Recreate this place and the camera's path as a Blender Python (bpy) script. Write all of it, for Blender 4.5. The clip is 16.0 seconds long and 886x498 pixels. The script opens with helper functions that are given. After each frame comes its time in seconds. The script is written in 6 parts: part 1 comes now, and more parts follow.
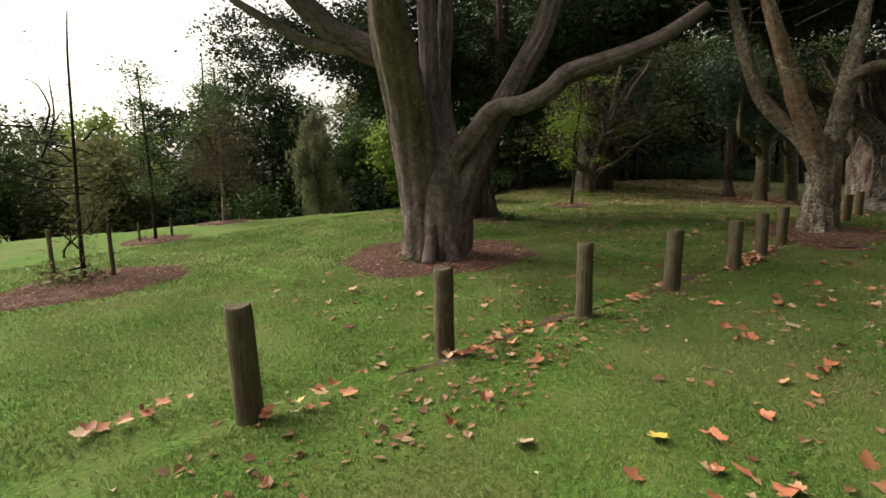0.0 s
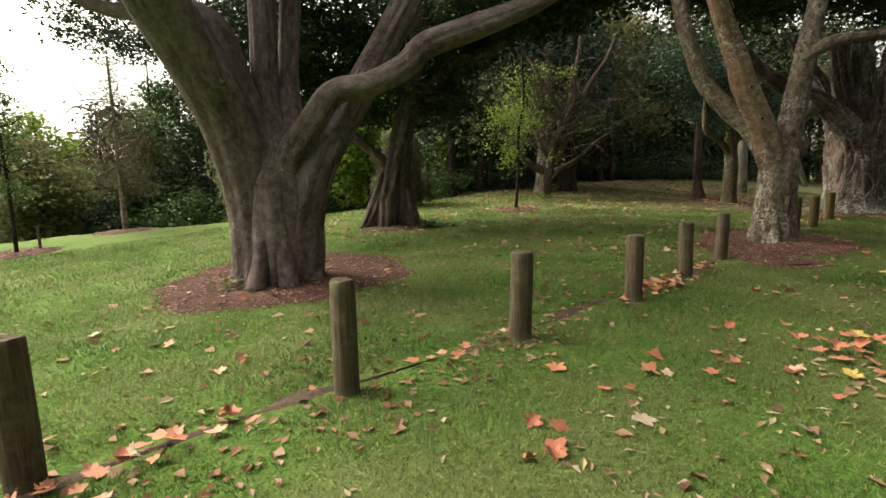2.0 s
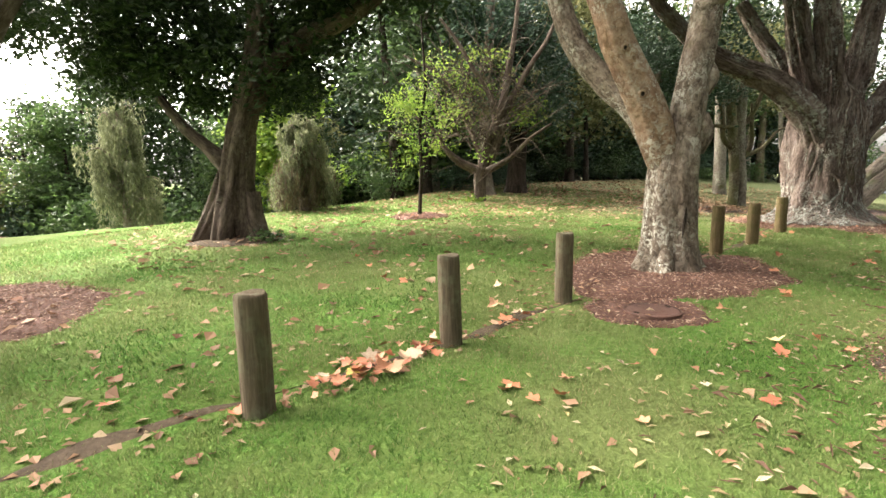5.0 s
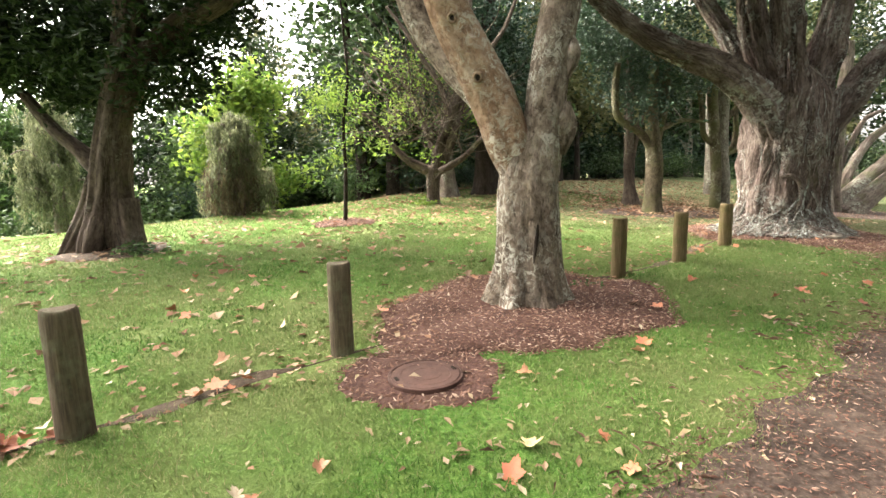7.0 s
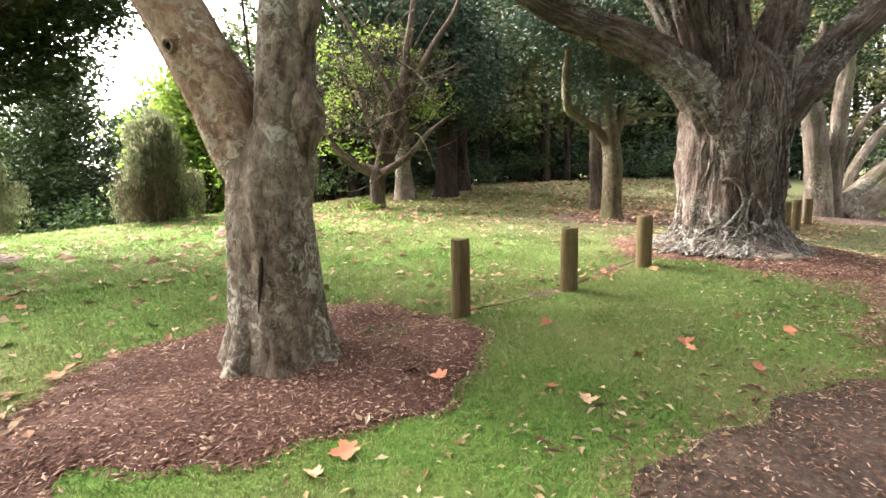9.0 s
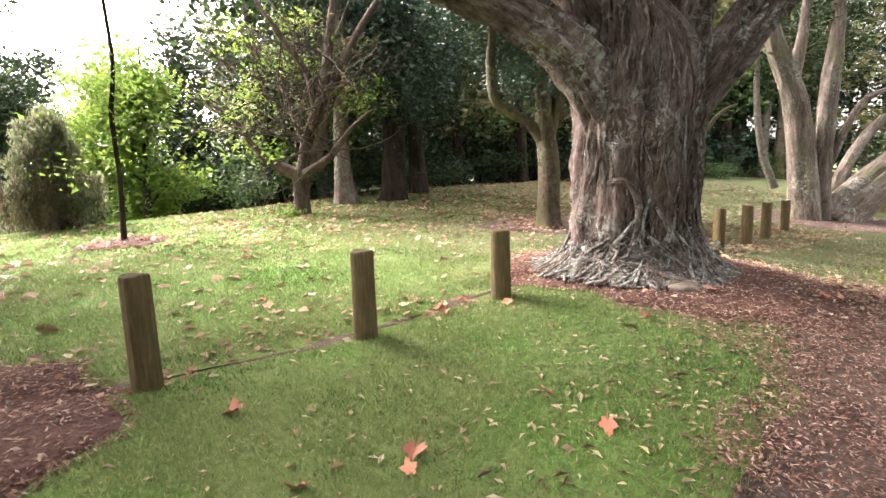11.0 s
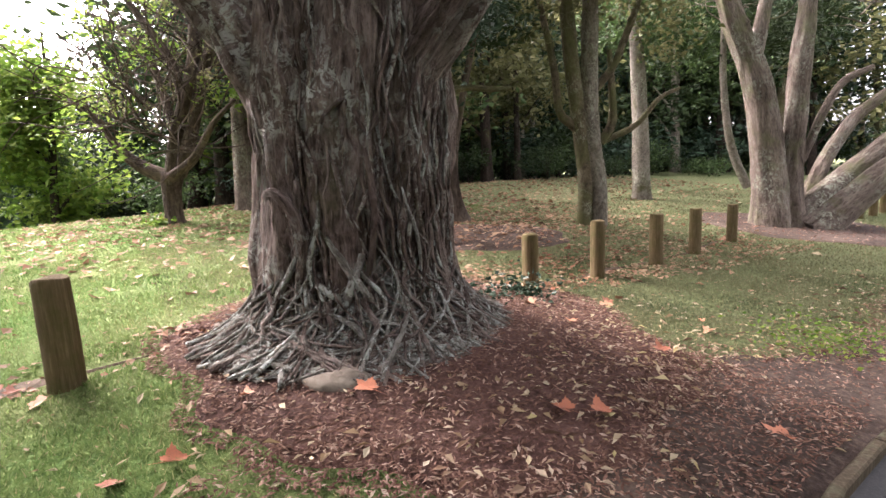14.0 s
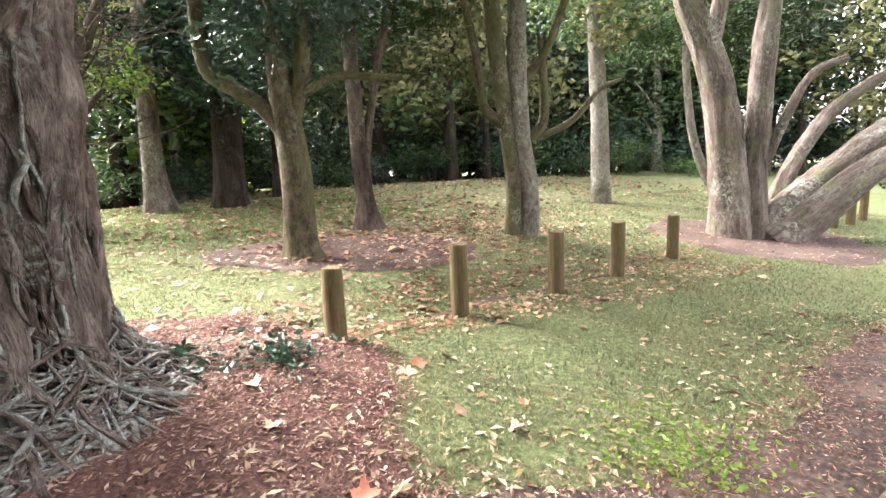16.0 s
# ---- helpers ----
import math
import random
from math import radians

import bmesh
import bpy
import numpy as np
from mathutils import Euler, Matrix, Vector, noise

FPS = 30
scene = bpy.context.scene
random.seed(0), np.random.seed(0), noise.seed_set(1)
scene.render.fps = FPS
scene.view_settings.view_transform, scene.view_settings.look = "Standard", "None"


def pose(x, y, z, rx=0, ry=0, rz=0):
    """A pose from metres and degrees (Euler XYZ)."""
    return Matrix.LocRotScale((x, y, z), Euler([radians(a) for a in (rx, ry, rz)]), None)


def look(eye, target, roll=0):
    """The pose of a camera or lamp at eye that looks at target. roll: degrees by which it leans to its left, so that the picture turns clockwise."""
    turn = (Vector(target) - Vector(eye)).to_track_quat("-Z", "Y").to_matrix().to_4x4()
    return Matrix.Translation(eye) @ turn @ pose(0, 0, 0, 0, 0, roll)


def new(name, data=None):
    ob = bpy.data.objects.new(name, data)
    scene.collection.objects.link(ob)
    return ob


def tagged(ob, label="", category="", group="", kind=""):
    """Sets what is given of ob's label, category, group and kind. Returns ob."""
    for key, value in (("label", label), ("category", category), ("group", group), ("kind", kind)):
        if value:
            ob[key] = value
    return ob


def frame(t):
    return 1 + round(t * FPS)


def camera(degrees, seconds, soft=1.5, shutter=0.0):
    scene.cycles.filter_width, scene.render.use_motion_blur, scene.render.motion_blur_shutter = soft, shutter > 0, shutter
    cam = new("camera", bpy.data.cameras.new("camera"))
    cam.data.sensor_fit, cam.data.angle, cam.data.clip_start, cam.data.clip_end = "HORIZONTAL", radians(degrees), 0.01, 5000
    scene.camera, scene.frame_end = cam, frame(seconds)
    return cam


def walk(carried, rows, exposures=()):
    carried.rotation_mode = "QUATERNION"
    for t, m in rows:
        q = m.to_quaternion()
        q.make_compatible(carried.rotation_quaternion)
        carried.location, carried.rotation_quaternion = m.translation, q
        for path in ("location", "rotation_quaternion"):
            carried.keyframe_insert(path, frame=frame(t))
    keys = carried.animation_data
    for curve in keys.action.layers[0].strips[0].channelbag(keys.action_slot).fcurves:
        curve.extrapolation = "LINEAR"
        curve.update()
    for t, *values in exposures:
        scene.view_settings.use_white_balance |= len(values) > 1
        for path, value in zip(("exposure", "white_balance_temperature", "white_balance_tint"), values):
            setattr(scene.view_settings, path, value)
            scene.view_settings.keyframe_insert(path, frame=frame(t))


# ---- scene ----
cam = camera(85.3, 16.0)
PATH = [
    (0, (2.738, -0.376, 1.336), (2.474, 1.584, 1.04), -0.8),
    (0.5, (3.231, 0.212, 1.325), (2.963, 2.172, 1.029), -0.9),
    (1, (3.673, 0.721, 1.321), (3.414, 2.683, 1.033), -1.0),
    (1.5, (4.118, 1.168, 1.284), (3.865, 3.13, 0.994), -1.1),
    (2, (4.609, 1.682, 1.292), (4.357, 3.644, 1.003), -1.15),
    (2.5, (5.05, 2.102, 1.303), (4.797, 4.064, 1.013), -1.15),
    (3, (5.496, 2.533, 1.323), (5.236, 4.495, 1.033), -1.2),
    (3.5, (5.982, 3.006, 1.298), (5.719, 4.967, 1.007), -1.23),
    (4, (6.479, 3.547, 1.264), (6.212, 5.508, 0.974), -1.1),
    (6.5, (8.965, 5.792, 1.301), (8.609, 7.738, 1.006), -1.6),
    (7, (9.47, 6.167, 1.318), (9.096, 8.109, 1.021), -1.48),
    (7.5, (9.975, 6.657, 1.314), (9.576, 8.594, 1.015), -1.45),
    (8, (10.457, 7.111, 1.311), (10.035, 9.043, 1.016), -1.45),
    (8.5, (10.891, 7.501, 1.311), (10.447, 9.428, 1.012), -1.5),
    (9, (11.332, 7.98, 1.342), (10.878, 9.905, 1.042), -1.6),
    (9.5, (11.762, 8.447, 1.336), (11.341, 10.379, 1.035), -1.68),
    (10, (12.175, 8.895, 1.328), (11.737, 10.824, 1.03), -1.7),
    (12.5, (14.311, 11.397, 1.25), (13.733, 13.288, 0.951), -2.6),
    (13, (14.649, 11.75, 1.257), (14.069, 13.64, 0.957), -2.6),
    (13.5, (14.975, 12.19, 1.244), (14.398, 14.082, 0.945), -2.6),
    (14, (15.337, 12.533, 1.248), (14.757, 14.424, 0.949), -2.62),
    (14.5, (15.643, 12.896, 1.224), (15.068, 14.788, 0.92), -2.62),
    (15, (15.98, 13.282, 1.278), (15.397, 15.17, 0.969), -2.52),
    (15.5, (16.356, 13.715, 1.307), (15.763, 15.599, 0.995), -2.38),
    (16, (16.639, 14.283, 1.311), (16.054, 16.169, 0.993), -2.2),
]
walk(cam, [(t, look(eye, target, roll)) for t, eye, target, roll in PATH],
     [(0, 0.75, 7500, 9), (1.5, 1.15, 7500, 9), (3, 1.9, 7500, 9), (4.2, 2.55, 7300, 10), (6.3, 3.2, 7000, 9), (8, 3.05, 6950, 12), (10, 3.6, 6900, 16), (12.5, 3.0, 6600, 24), (14, 3.1, 6600, 23), (16, 3.95, 6450, 18)])
SKY, SUN = 0.15, 1.9


# ---- world, sun ----
world = bpy.data.worlds.new("sky")
scene.world = world
world.use_nodes = True
wn, wl = world.node_tree.nodes, world.node_tree.links
sky = wn.new("ShaderNodeTexSky")
sky.sky_type, sky.sun_disc = "NISHITA", False
sky.sun_elevation, sky.sun_rotation = radians(42), radians(-75)
sky.air_density, sky.dust_density, sky.ozone_density = 1.0, 6.0, 1.0
pale = wn.new("ShaderNodeHueSaturation")
pale.inputs["Saturation"].default_value = 0.18
wl.new(sky.outputs[0], pale.inputs["Color"])
wl.new(pale.outputs[0], wn["Background"].inputs[0])
wn["Background"].inputs[1].default_value = SKY

sun_data = bpy.data.lights.new("sun", "SUN")
sun_data.energy, sun_data.angle, sun_data.color = SUN, radians(30), (1.0, 0.96, 0.9)
sun = new("sun", sun_data)
sun.matrix_world = look((-20, 6, 20), (0, 0, 0))


# ---- materials ----
def nodes_of(name):
    m = bpy.data.materials.new(name)
    m.use_nodes = True
    nt = m.node_tree
    return m, nt, nt.nodes["Principled BSDF"]


def add(nt, kind, **values):
    n = nt.nodes.new(kind)
    for key, value in values.items():
        n.inputs[key.replace("_", " ")].default_value = value
    return n


def ramp(nt, factor, stops):
    n = nt.nodes.new("ShaderNodeValToRGB")
    e = n.color_ramp.elements
    while len(e) < len(stops):
        e.new(0.5)
    for k, (p, c) in enumerate(stops):
        e[k].position, e[k].color = p, (*c, 1)
    nt.links.new(factor, n.inputs[0])
    return n.outputs[0]


def mixed(nt, factor, a, b, mode="MIX"):
    n = nt.nodes.new("ShaderNodeMix")
    n.data_type, n.blend_type = "RGBA", mode
    for socket, value in ((n.inputs[0], factor), (n.inputs[6], a), (n.inputs[7], b)):
        if hasattr(value, "node"):
            nt.links.new(value, socket)
        elif isinstance(value, tuple):
            socket.default_value = (*value, 1)
        else:
            socket.default_value = value
    return n.outputs[2]


def bumped(nt, bsdf, height, strength, distance):
    b = add(nt, "ShaderNodeBump", Strength=strength, Distance=distance)
    nt.links.new(height, b.inputs["Height"])
    nt.links.new(b.outputs[0], bsdf.inputs["Normal"])


def noise_of(nt, vector, scale, detail=4.0, rough=0.6, bend=0.0):
    n = add(nt, "ShaderNodeTexNoise", Scale=scale, Detail=detail, Roughness=rough, Distortion=bend)
    if vector is not None:
        nt.links.new(vector, n.inputs["Vector"])
    return n.outputs["Fac"]


def place_of(nt, scale=(1, 1, 1), attribute=""):
    if attribute:
        c = nt.nodes.new("ShaderNodeAttribute")
        c.attribute_name = attribute
        out = c.outputs["Vector"]
    else:
        out = nt.nodes.new("ShaderNodeTexCoord").outputs["Object"]
    m = add(nt, "ShaderNodeMapping", Scale=scale)
    nt.links.new(out, m.inputs["Vector"])
    return m.outputs[0]


def bark(name, dark, mid, light, lichen, amount, moss=(0.06, 0.065, 0.02), moss_amount=0.25, ridge=7.0, stretch=0.2, mottle=0.0, relief=0.05, streak=0.8):
    """Bark that runs along the limb: broken ridges, plates, cracks, lichen spots and moss."""
    m, nt, b = nodes_of(name)
    along = place_of(nt, (1, 1, stretch), "bark")
    even = place_of(nt, (1, 1, 0.75), "bark")
    fibre = noise_of(nt, along, ridge * 2.6, 7, 0.7, 0.7)
    fine = noise_of(nt, along, ridge * 9, 5, 0.72, 0.5)
    broad = noise_of(nt, along, ridge * 0.5, 4, 0.6, 1.2)
    scale = noise_of(nt, even, 13, 6, 0.68, 0.5)
    spots = noise_of(nt, even, 17, 8, 0.78, 0.8)
    patch = noise_of(nt, even, 1.7, 4, 0.6)
    tone = noise_of(nt, even, 0.9, 4, 0.6, 0.6)
    col = ramp(nt, fibre, [(0.36, dark), (0.5, mid), (0.64, light)])
    col = mixed(nt, 0.45, col, ramp(nt, broad, [(0.38, dark), (0.5, mid), (0.64, light)]))
    if mottle:
        col = mixed(nt, mottle, col, ramp(nt, scale, [(0.38, dark), (0.48, mid), (0.58, light)]))
    col = mixed(nt, streak, col, ramp(nt, fine, [(0.34, (0.3, 0.28, 0.27)), (0.48, (0.9, 0.9, 0.9)), (0.66, (1.0, 1.0, 1.0))]), "MULTIPLY")
    col = mixed(nt, 0.7, col, ramp(nt, tone, [(0.36, (0.5, 0.47, 0.46)), (0.5, (0.9, 0.88, 0.87)), (0.64, (1.0, 1.0, 1.0))]), "MULTIPLY")
    grown = nt.nodes.new("ShaderNodeMath")
    grown.operation = "MULTIPLY"
    nt.links.new(ramp(nt, spots, [(0.5, (0, 0, 0)), (0.56, (1, 1, 1))]), grown.inputs[0])
    nt.links.new(ramp(nt, patch, [(0.62 - amount * 0.4, (0, 0, 0)), (0.75 - amount * 0.3, (1, 1, 1))]), grown.inputs[1])
    col = mixed(nt, grown.outputs[0], col, lichen)
    green = noise_of(nt, even, 2.3, 5, 0.65)
    col = mixed(nt, ramp(nt, green, [(0.72 - moss_amount * 0.5, (0, 0, 0)), (0.9 - moss_amount * 0.5, (0.75, 0.75, 0.75))]), col, moss)
    nt.links.new(col, b.inputs["Base Color"])
    b.inputs["Roughness"].default_value = 0.95
    b.inputs["Specular IOR Level"].default_value = 0.1
    both = nt.nodes.new("ShaderNodeMath")
    both.operation = "MULTIPLY_ADD"
    both.inputs[1].default_value = 0.3
    nt.links.new(fine, both.inputs[0])
    nt.links.new(scale if mottle > 0.4 else fibre, both.inputs[2])
    bumped(nt, b, both.outputs[0], 1.0, relief)
    return m


def leafy(name, stops, rough=0.45, passing=0.35, gloss=0.2):
    """Leaves: a colour of its own for each leaf, some light passes through."""
    m, nt, b = nodes_of(name)
    r = nt.nodes.new("ShaderNodeNewGeometry").outputs["Random Per Island"]
    broad = noise_of(nt, place_of(nt), 0.7, 2, 0.5)
    col = ramp(nt, r, stops)
    col = mixed(nt, 0.35, col, ramp(nt, broad, [(0.35, stops[0][1]), (0.65, stops[-1][1])]))
    nt.links.new(col, b.inputs["Base Color"])
    b.inputs["Roughness"].default_value = rough
    b.inputs["Specular IOR Level"].default_value = gloss
    t = nt.nodes.new("ShaderNodeBsdfTranslucent")
    nt.links.new(col, t.inputs[0])
    mix = nt.nodes.new("ShaderNodeMixShader")
    mix.inputs[0].default_value = passing
    nt.links.new(b.outputs[0], mix.inputs[1])
    nt.links.new(t.outputs[0], mix.inputs[2])
    nt.links.new(mix.outputs[0], nt.nodes["Material Output"].inputs[0])
    return m


def earthy(name, stops, scale, rough=0.95, strength=0.8, distance=0.02, island=False):
    m, nt, b = nodes_of(name)
    p = place_of(nt)
    fine = noise_of(nt, p, scale, 6, 0.7)
    broad = noise_of(nt, p, scale * 0.06, 3, 0.6)
    col = ramp(nt, fine, stops)
    if island:
        r = nt.nodes.new("ShaderNodeNewGeometry").outputs["Random Per Island"]
        col = mixed(nt, 0.25, ramp(nt, r, stops), col)
    else:
        col = mixed(nt, 0.4, col, ramp(nt, broad, stops))
    nt.links.new(col, b.inputs["Base Color"])
    b.inputs["Roughness"].default_value = rough
    b.inputs["Specular IOR Level"].default_value = 0.2
    bumped(nt, b, fine, strength, distance)
    return m


BARK_SILVER = bark("silver_bark", (0.05, 0.037, 0.032), (0.14, 0.11, 0.1), (0.29, 0.25, 0.235), (0.3, 0.29, 0.26), 0.15, moss_amount=0.22, ridge=3.2, stretch=0.3, mottle=0.3, relief=0.03, streak=0.5)
BARK_FORKED = bark("spotted_bark", (0.05, 0.037, 0.027), (0.165, 0.13, 0.098), (0.34, 0.285, 0.23), (0.45, 0.435, 0.37), 0.55, moss=(0.1, 0.1, 0.05), moss_amount=0.3, ridge=5, stretch=0.35, mottle=0.45, relief=0.06, streak=0.95)
BARK_BROWN = bark("peeled_bark", (0.1, 0.058, 0.034), (0.21, 0.135, 0.086), (0.34, 0.25, 0.18), (0.36, 0.34, 0.28), 0.45, moss=(0.11, 0.085, 0.045), moss_amount=0.3, ridge=3.5, stretch=0.5, mottle=0.5, relief=0.03, streak=0.7)
BARK_FIBROUS = bark("fibrous_bark", (0.025, 0.016, 0.013), (0.155, 0.115, 0.096), (0.46, 0.385, 0.34), (0.42, 0.43, 0.38), 0.36, moss_amount=0.22, ridge=6.5, stretch=0.2, mottle=0.15, relief=0.1, streak=0.95)
BARK_ROOT = bark("root_bark", (0.05, 0.044, 0.036), (0.19, 0.175, 0.15), (0.4, 0.385, 0.345), (0.42, 0.45, 0.41), 0.65, moss_amount=0.12, ridge=9, stretch=0.25, mottle=0.3)
BARK_LICHEN = bark("lichened_bark", (0.06, 0.046, 0.038), (0.17, 0.138, 0.115), (0.33, 0.285, 0.24), (0.34, 0.36, 0.29), 0.3, moss=(0.13, 0.14, 0.07), moss_amount=0.4, ridge=6, stretch=0.2, mottle=0.1, relief=0.07, streak=0.95)
BARK_MOSSY = bark("mossy_bark", (0.035, 0.028, 0.018), (0.105, 0.087, 0.058), (0.22, 0.187, 0.13), (0.26, 0.27, 0.2), 0.3, moss=(0.085, 0.092, 0.035), moss_amount=0.55, stretch=0.35, mottle=0.3)
BARK_GLOOM = bark("gloomy_bark", (0.028, 0.02, 0.016), (0.085, 0.065, 0.052), (0.2, 0.16, 0.13), (0.2, 0.19, 0.155), 0.2, ridge=4, stretch=0.2, mottle=0.2)
BARK_DARK = bark("dark_bark", (0.012, 0.009, 0.007), (0.032, 0.024, 0.019), (0.07, 0.055, 0.045), (0.11, 0.11, 0.09), 0.15)
BARK_PALE = bark("pale_bark", (0.08, 0.068, 0.052), (0.19, 0.17, 0.138), (0.32, 0.295, 0.25), (0.3, 0.31, 0.24), 0.4, moss_amount=0.35, stretch=0.35, mottle=0.35)

LEAF_DARK = leafy("dark_leaf", [(0.0, (0.012, 0.022, 0.01)), (0.5, (0.025, 0.045, 0.017)), (1.0, (0.045, 0.07, 0.025))], 0.5, 0.15, 0.12)
LEAF_BLUE = leafy("glossy_leaf", [(0.0, (0.014, 0.03, 0.018)), (0.6, (0.03, 0.06, 0.034)), (1.0, (0.055, 0.09, 0.055))], 0.4, 0.15, 0.2)
LEAF_MID = leafy("green_leaf", [(0.0, (0.025, 0.05, 0.018)), (0.5, (0.05, 0.095, 0.03)), (1.0, (0.1, 0.15, 0.05))], 0.45, 0.35)
LEAF_FRESH = leafy("fresh_leaf", [(0.0, (0.06, 0.12, 0.02)), (0.5, (0.12, 0.22, 0.035)), (1.0, (0.24, 0.3, 0.06))], 0.45, 0.5)
LEAF_OLIVE = leafy("olive_leaf", [(0.0, (0.05, 0.06, 0.02)), (0.5, (0.11, 0.12, 0.045)), (1.0, (0.2, 0.19, 0.09))], 0.55, 0.4)
LEAF_BROWN = leafy("brown_needle", [(0.0, (0.05, 0.035, 0.025)), (0.5, (0.1, 0.07, 0.05)), (1.0, (0.12, 0.1, 0.05))], 0.7, 0.3)
LEAF_WEEP = leafy("weeping_needle", [(0.0, (0.06, 0.075, 0.035)), (0.5, (0.13, 0.15, 0.08)), (1.0, (0.24, 0.24, 0.14))], 0.6, 0.35)
TWIG_DRY = earthy("dry_twig", [(0.3, (0.09, 0.05, 0.035)), (0.7, (0.2, 0.12, 0.085))], 30)
GRASS_BLADE = leafy("grass_blade", [(0.0, (0.034, 0.088, 0.014)), (0.5, (0.096, 0.188, 0.042)), (0.82, (0.18, 0.265, 0.085)), (1.0, (0.32, 0.28, 0.15))], 0.5, 0.4, 0.15)
CHIP = earthy("bark_chip", [(0.0, (0.045, 0.021, 0.015)), (0.45, (0.15, 0.078, 0.056)), (0.8, (0.28, 0.17, 0.125)), (1.0, (0.5, 0.385, 0.3))], 60, island=True)
MULCH = earthy("mulch", [(0.3, (0.03, 0.015, 0.012)), (0.5, (0.095, 0.048, 0.038)), (0.7, (0.2, 0.115, 0.092))], 42, strength=1.0, distance=0.03)
SOIL = earthy("soil", [(0.3, (0.03, 0.022, 0.014)), (0.5, (0.075, 0.053, 0.036)), (0.7, (0.14, 0.105, 0.075))], 35)
DIRT = earthy("trodden_dirt", [(0.36, (0.018, 0.012, 0.009)), (0.5, (0.062, 0.042, 0.033)), (0.64, (0.14, 0.102, 0.08))], 26, strength=1.0)
LITTER = leafy("dry_litter", [(0.0, (0.09, 0.04, 0.022)), (0.35, (0.22, 0.09, 0.05)), (0.7, (0.32, 0.17, 0.1)), (1.0, (0.42, 0.33, 0.22))], 0.7, 0.15)
PALE_LITTER = leafy("pale_litter", [(0.0, (0.16, 0.09, 0.055)), (0.5, (0.3, 0.22, 0.15)), (0.85, (0.48, 0.42, 0.32)), (1.0, (0.42, 0.36, 0.16))], 0.7, 0.15)
ASPHALT = earthy("asphalt", [(0.3, (0.03, 0.03, 0.031)), (0.5, (0.05, 0.05, 0.05)), (0.72, (0.09, 0.088, 0.085))], 90, 0.8, 0.5, 0.006)
STONE = earthy("worn_stone", [(0.3, (0.06, 0.048, 0.036)), (0.5, (0.12, 0.1, 0.078)), (0.7, (0.22, 0.19, 0.15))], 16, 0.9, 0.6, 0.015)
IRON = earthy("rusted_iron", [(0.3, (0.04, 0.022, 0.018)), (0.5, (0.07, 0.036, 0.028)), (0.7, (0.11, 0.06, 0.048))], 18, 0.7, 0.4, 0.004)

GRASS_DRY = leafy("dry_grass_blade", [(0.0, (0.045, 0.062, 0.025)), (0.5, (0.092, 0.112, 0.052)), (0.8, (0.15, 0.155, 0.085)), (1.0, (0.3, 0.25, 0.15))], 0.5, 0.4, 0.15)


def lawn_material():
    """Mown grass seen from above: blades, moss, dry and worn patches."""
    m, nt, b = nodes_of("lawn")
    p = place_of(nt)
    fine, clump, mid, broad = noise_of(nt, p, 140, 6, 0.8), noise_of(nt, p, 22, 5, 0.7), noise_of(nt, p, 3.2, 5, 0.65), noise_of(nt, p, 0.45, 5, 0.6)
    col = ramp(nt, fine, [(0.36, (0.022, 0.055, 0.009)), (0.5, (0.08, 0.168, 0.03)), (0.64, (0.175, 0.265, 0.08))])
    col = mixed(nt, 0.5, col, ramp(nt, clump, [(0.36, (0.033, 0.085, 0.014)), (0.5, (0.088, 0.182, 0.032)), (0.64, (0.175, 0.27, 0.07))]))
    col = mixed(nt, ramp(nt, mid, [(0.5, (0, 0, 0)), (0.66, (0.55, 0.55, 0.55))]), col, (0.145, 0.18, 0.055))
    col = mixed(nt, ramp(nt, broad, [(0.45, (0, 0, 0)), (0.62, (0.6, 0.6, 0.6))]), col, (0.17, 0.175, 0.075))
    # thin, trodden turf under the trees at the far end of the walk
    far = add(nt, "ShaderNodeVectorMath")
    far.operation = "DOT_PRODUCT"
    nt.links.new(p, far.inputs[0])
    far.inputs[1].default_value = (0.02, 0.02, 0)
    worn = ramp(nt, far.outputs["Value"], [(0.5, (0, 0, 0)), (0.62, (0.8, 0.8, 0.8))])
    earth = ramp(nt, clump, [(0.36, (0.06, 0.062, 0.034)), (0.5, (0.105, 0.115, 0.058)), (0.64, (0.165, 0.155, 0.09))])
    col = mixed(nt, worn, col, earth)
    nt.links.new(col, b.inputs["Base Color"])
    b.inputs["Roughness"].default_value = 0.95
    b.inputs["Specular IOR Level"].default_value = 0.1
    bumped(nt, b, clump, 1.0, 0.06)
    return m


LAWN = lawn_material()


def fallen_material():
    """Dead leaves: each of its own brown, veined and blotched."""
    m, nt, b = nodes_of("fallen_leaf")
    r = nt.nodes.new("ShaderNodeObjectInfo").outputs["Random"]
    col = ramp(nt, r, [(0.0, (0.26, 0.075, 0.035)), (0.3, (0.46, 0.15, 0.075)), (0.6, (0.54, 0.22, 0.115)), (0.85, (0.5, 0.31, 0.19)), (0.97, (0.46, 0.4, 0.3)), (1.0, (0.55, 0.42, 0.06))])
    p = place_of(nt)
    blotch = noise_of(nt, p, 25, 5, 0.65)
    col = mixed(nt, ramp(nt, blotch, [(0.4, (0, 0, 0)), (0.7, (0.7, 0.7, 0.7))]), col, (0.22, 0.1, 0.055))
    nt.links.new(col, b.inputs["Base Color"])
    b.inputs["Roughness"].default_value = 0.65
    bumped(nt, b, noise_of(nt, p, 60, 4, 0.6), 0.5, 0.004)
    return m


FALLEN = fallen_material()


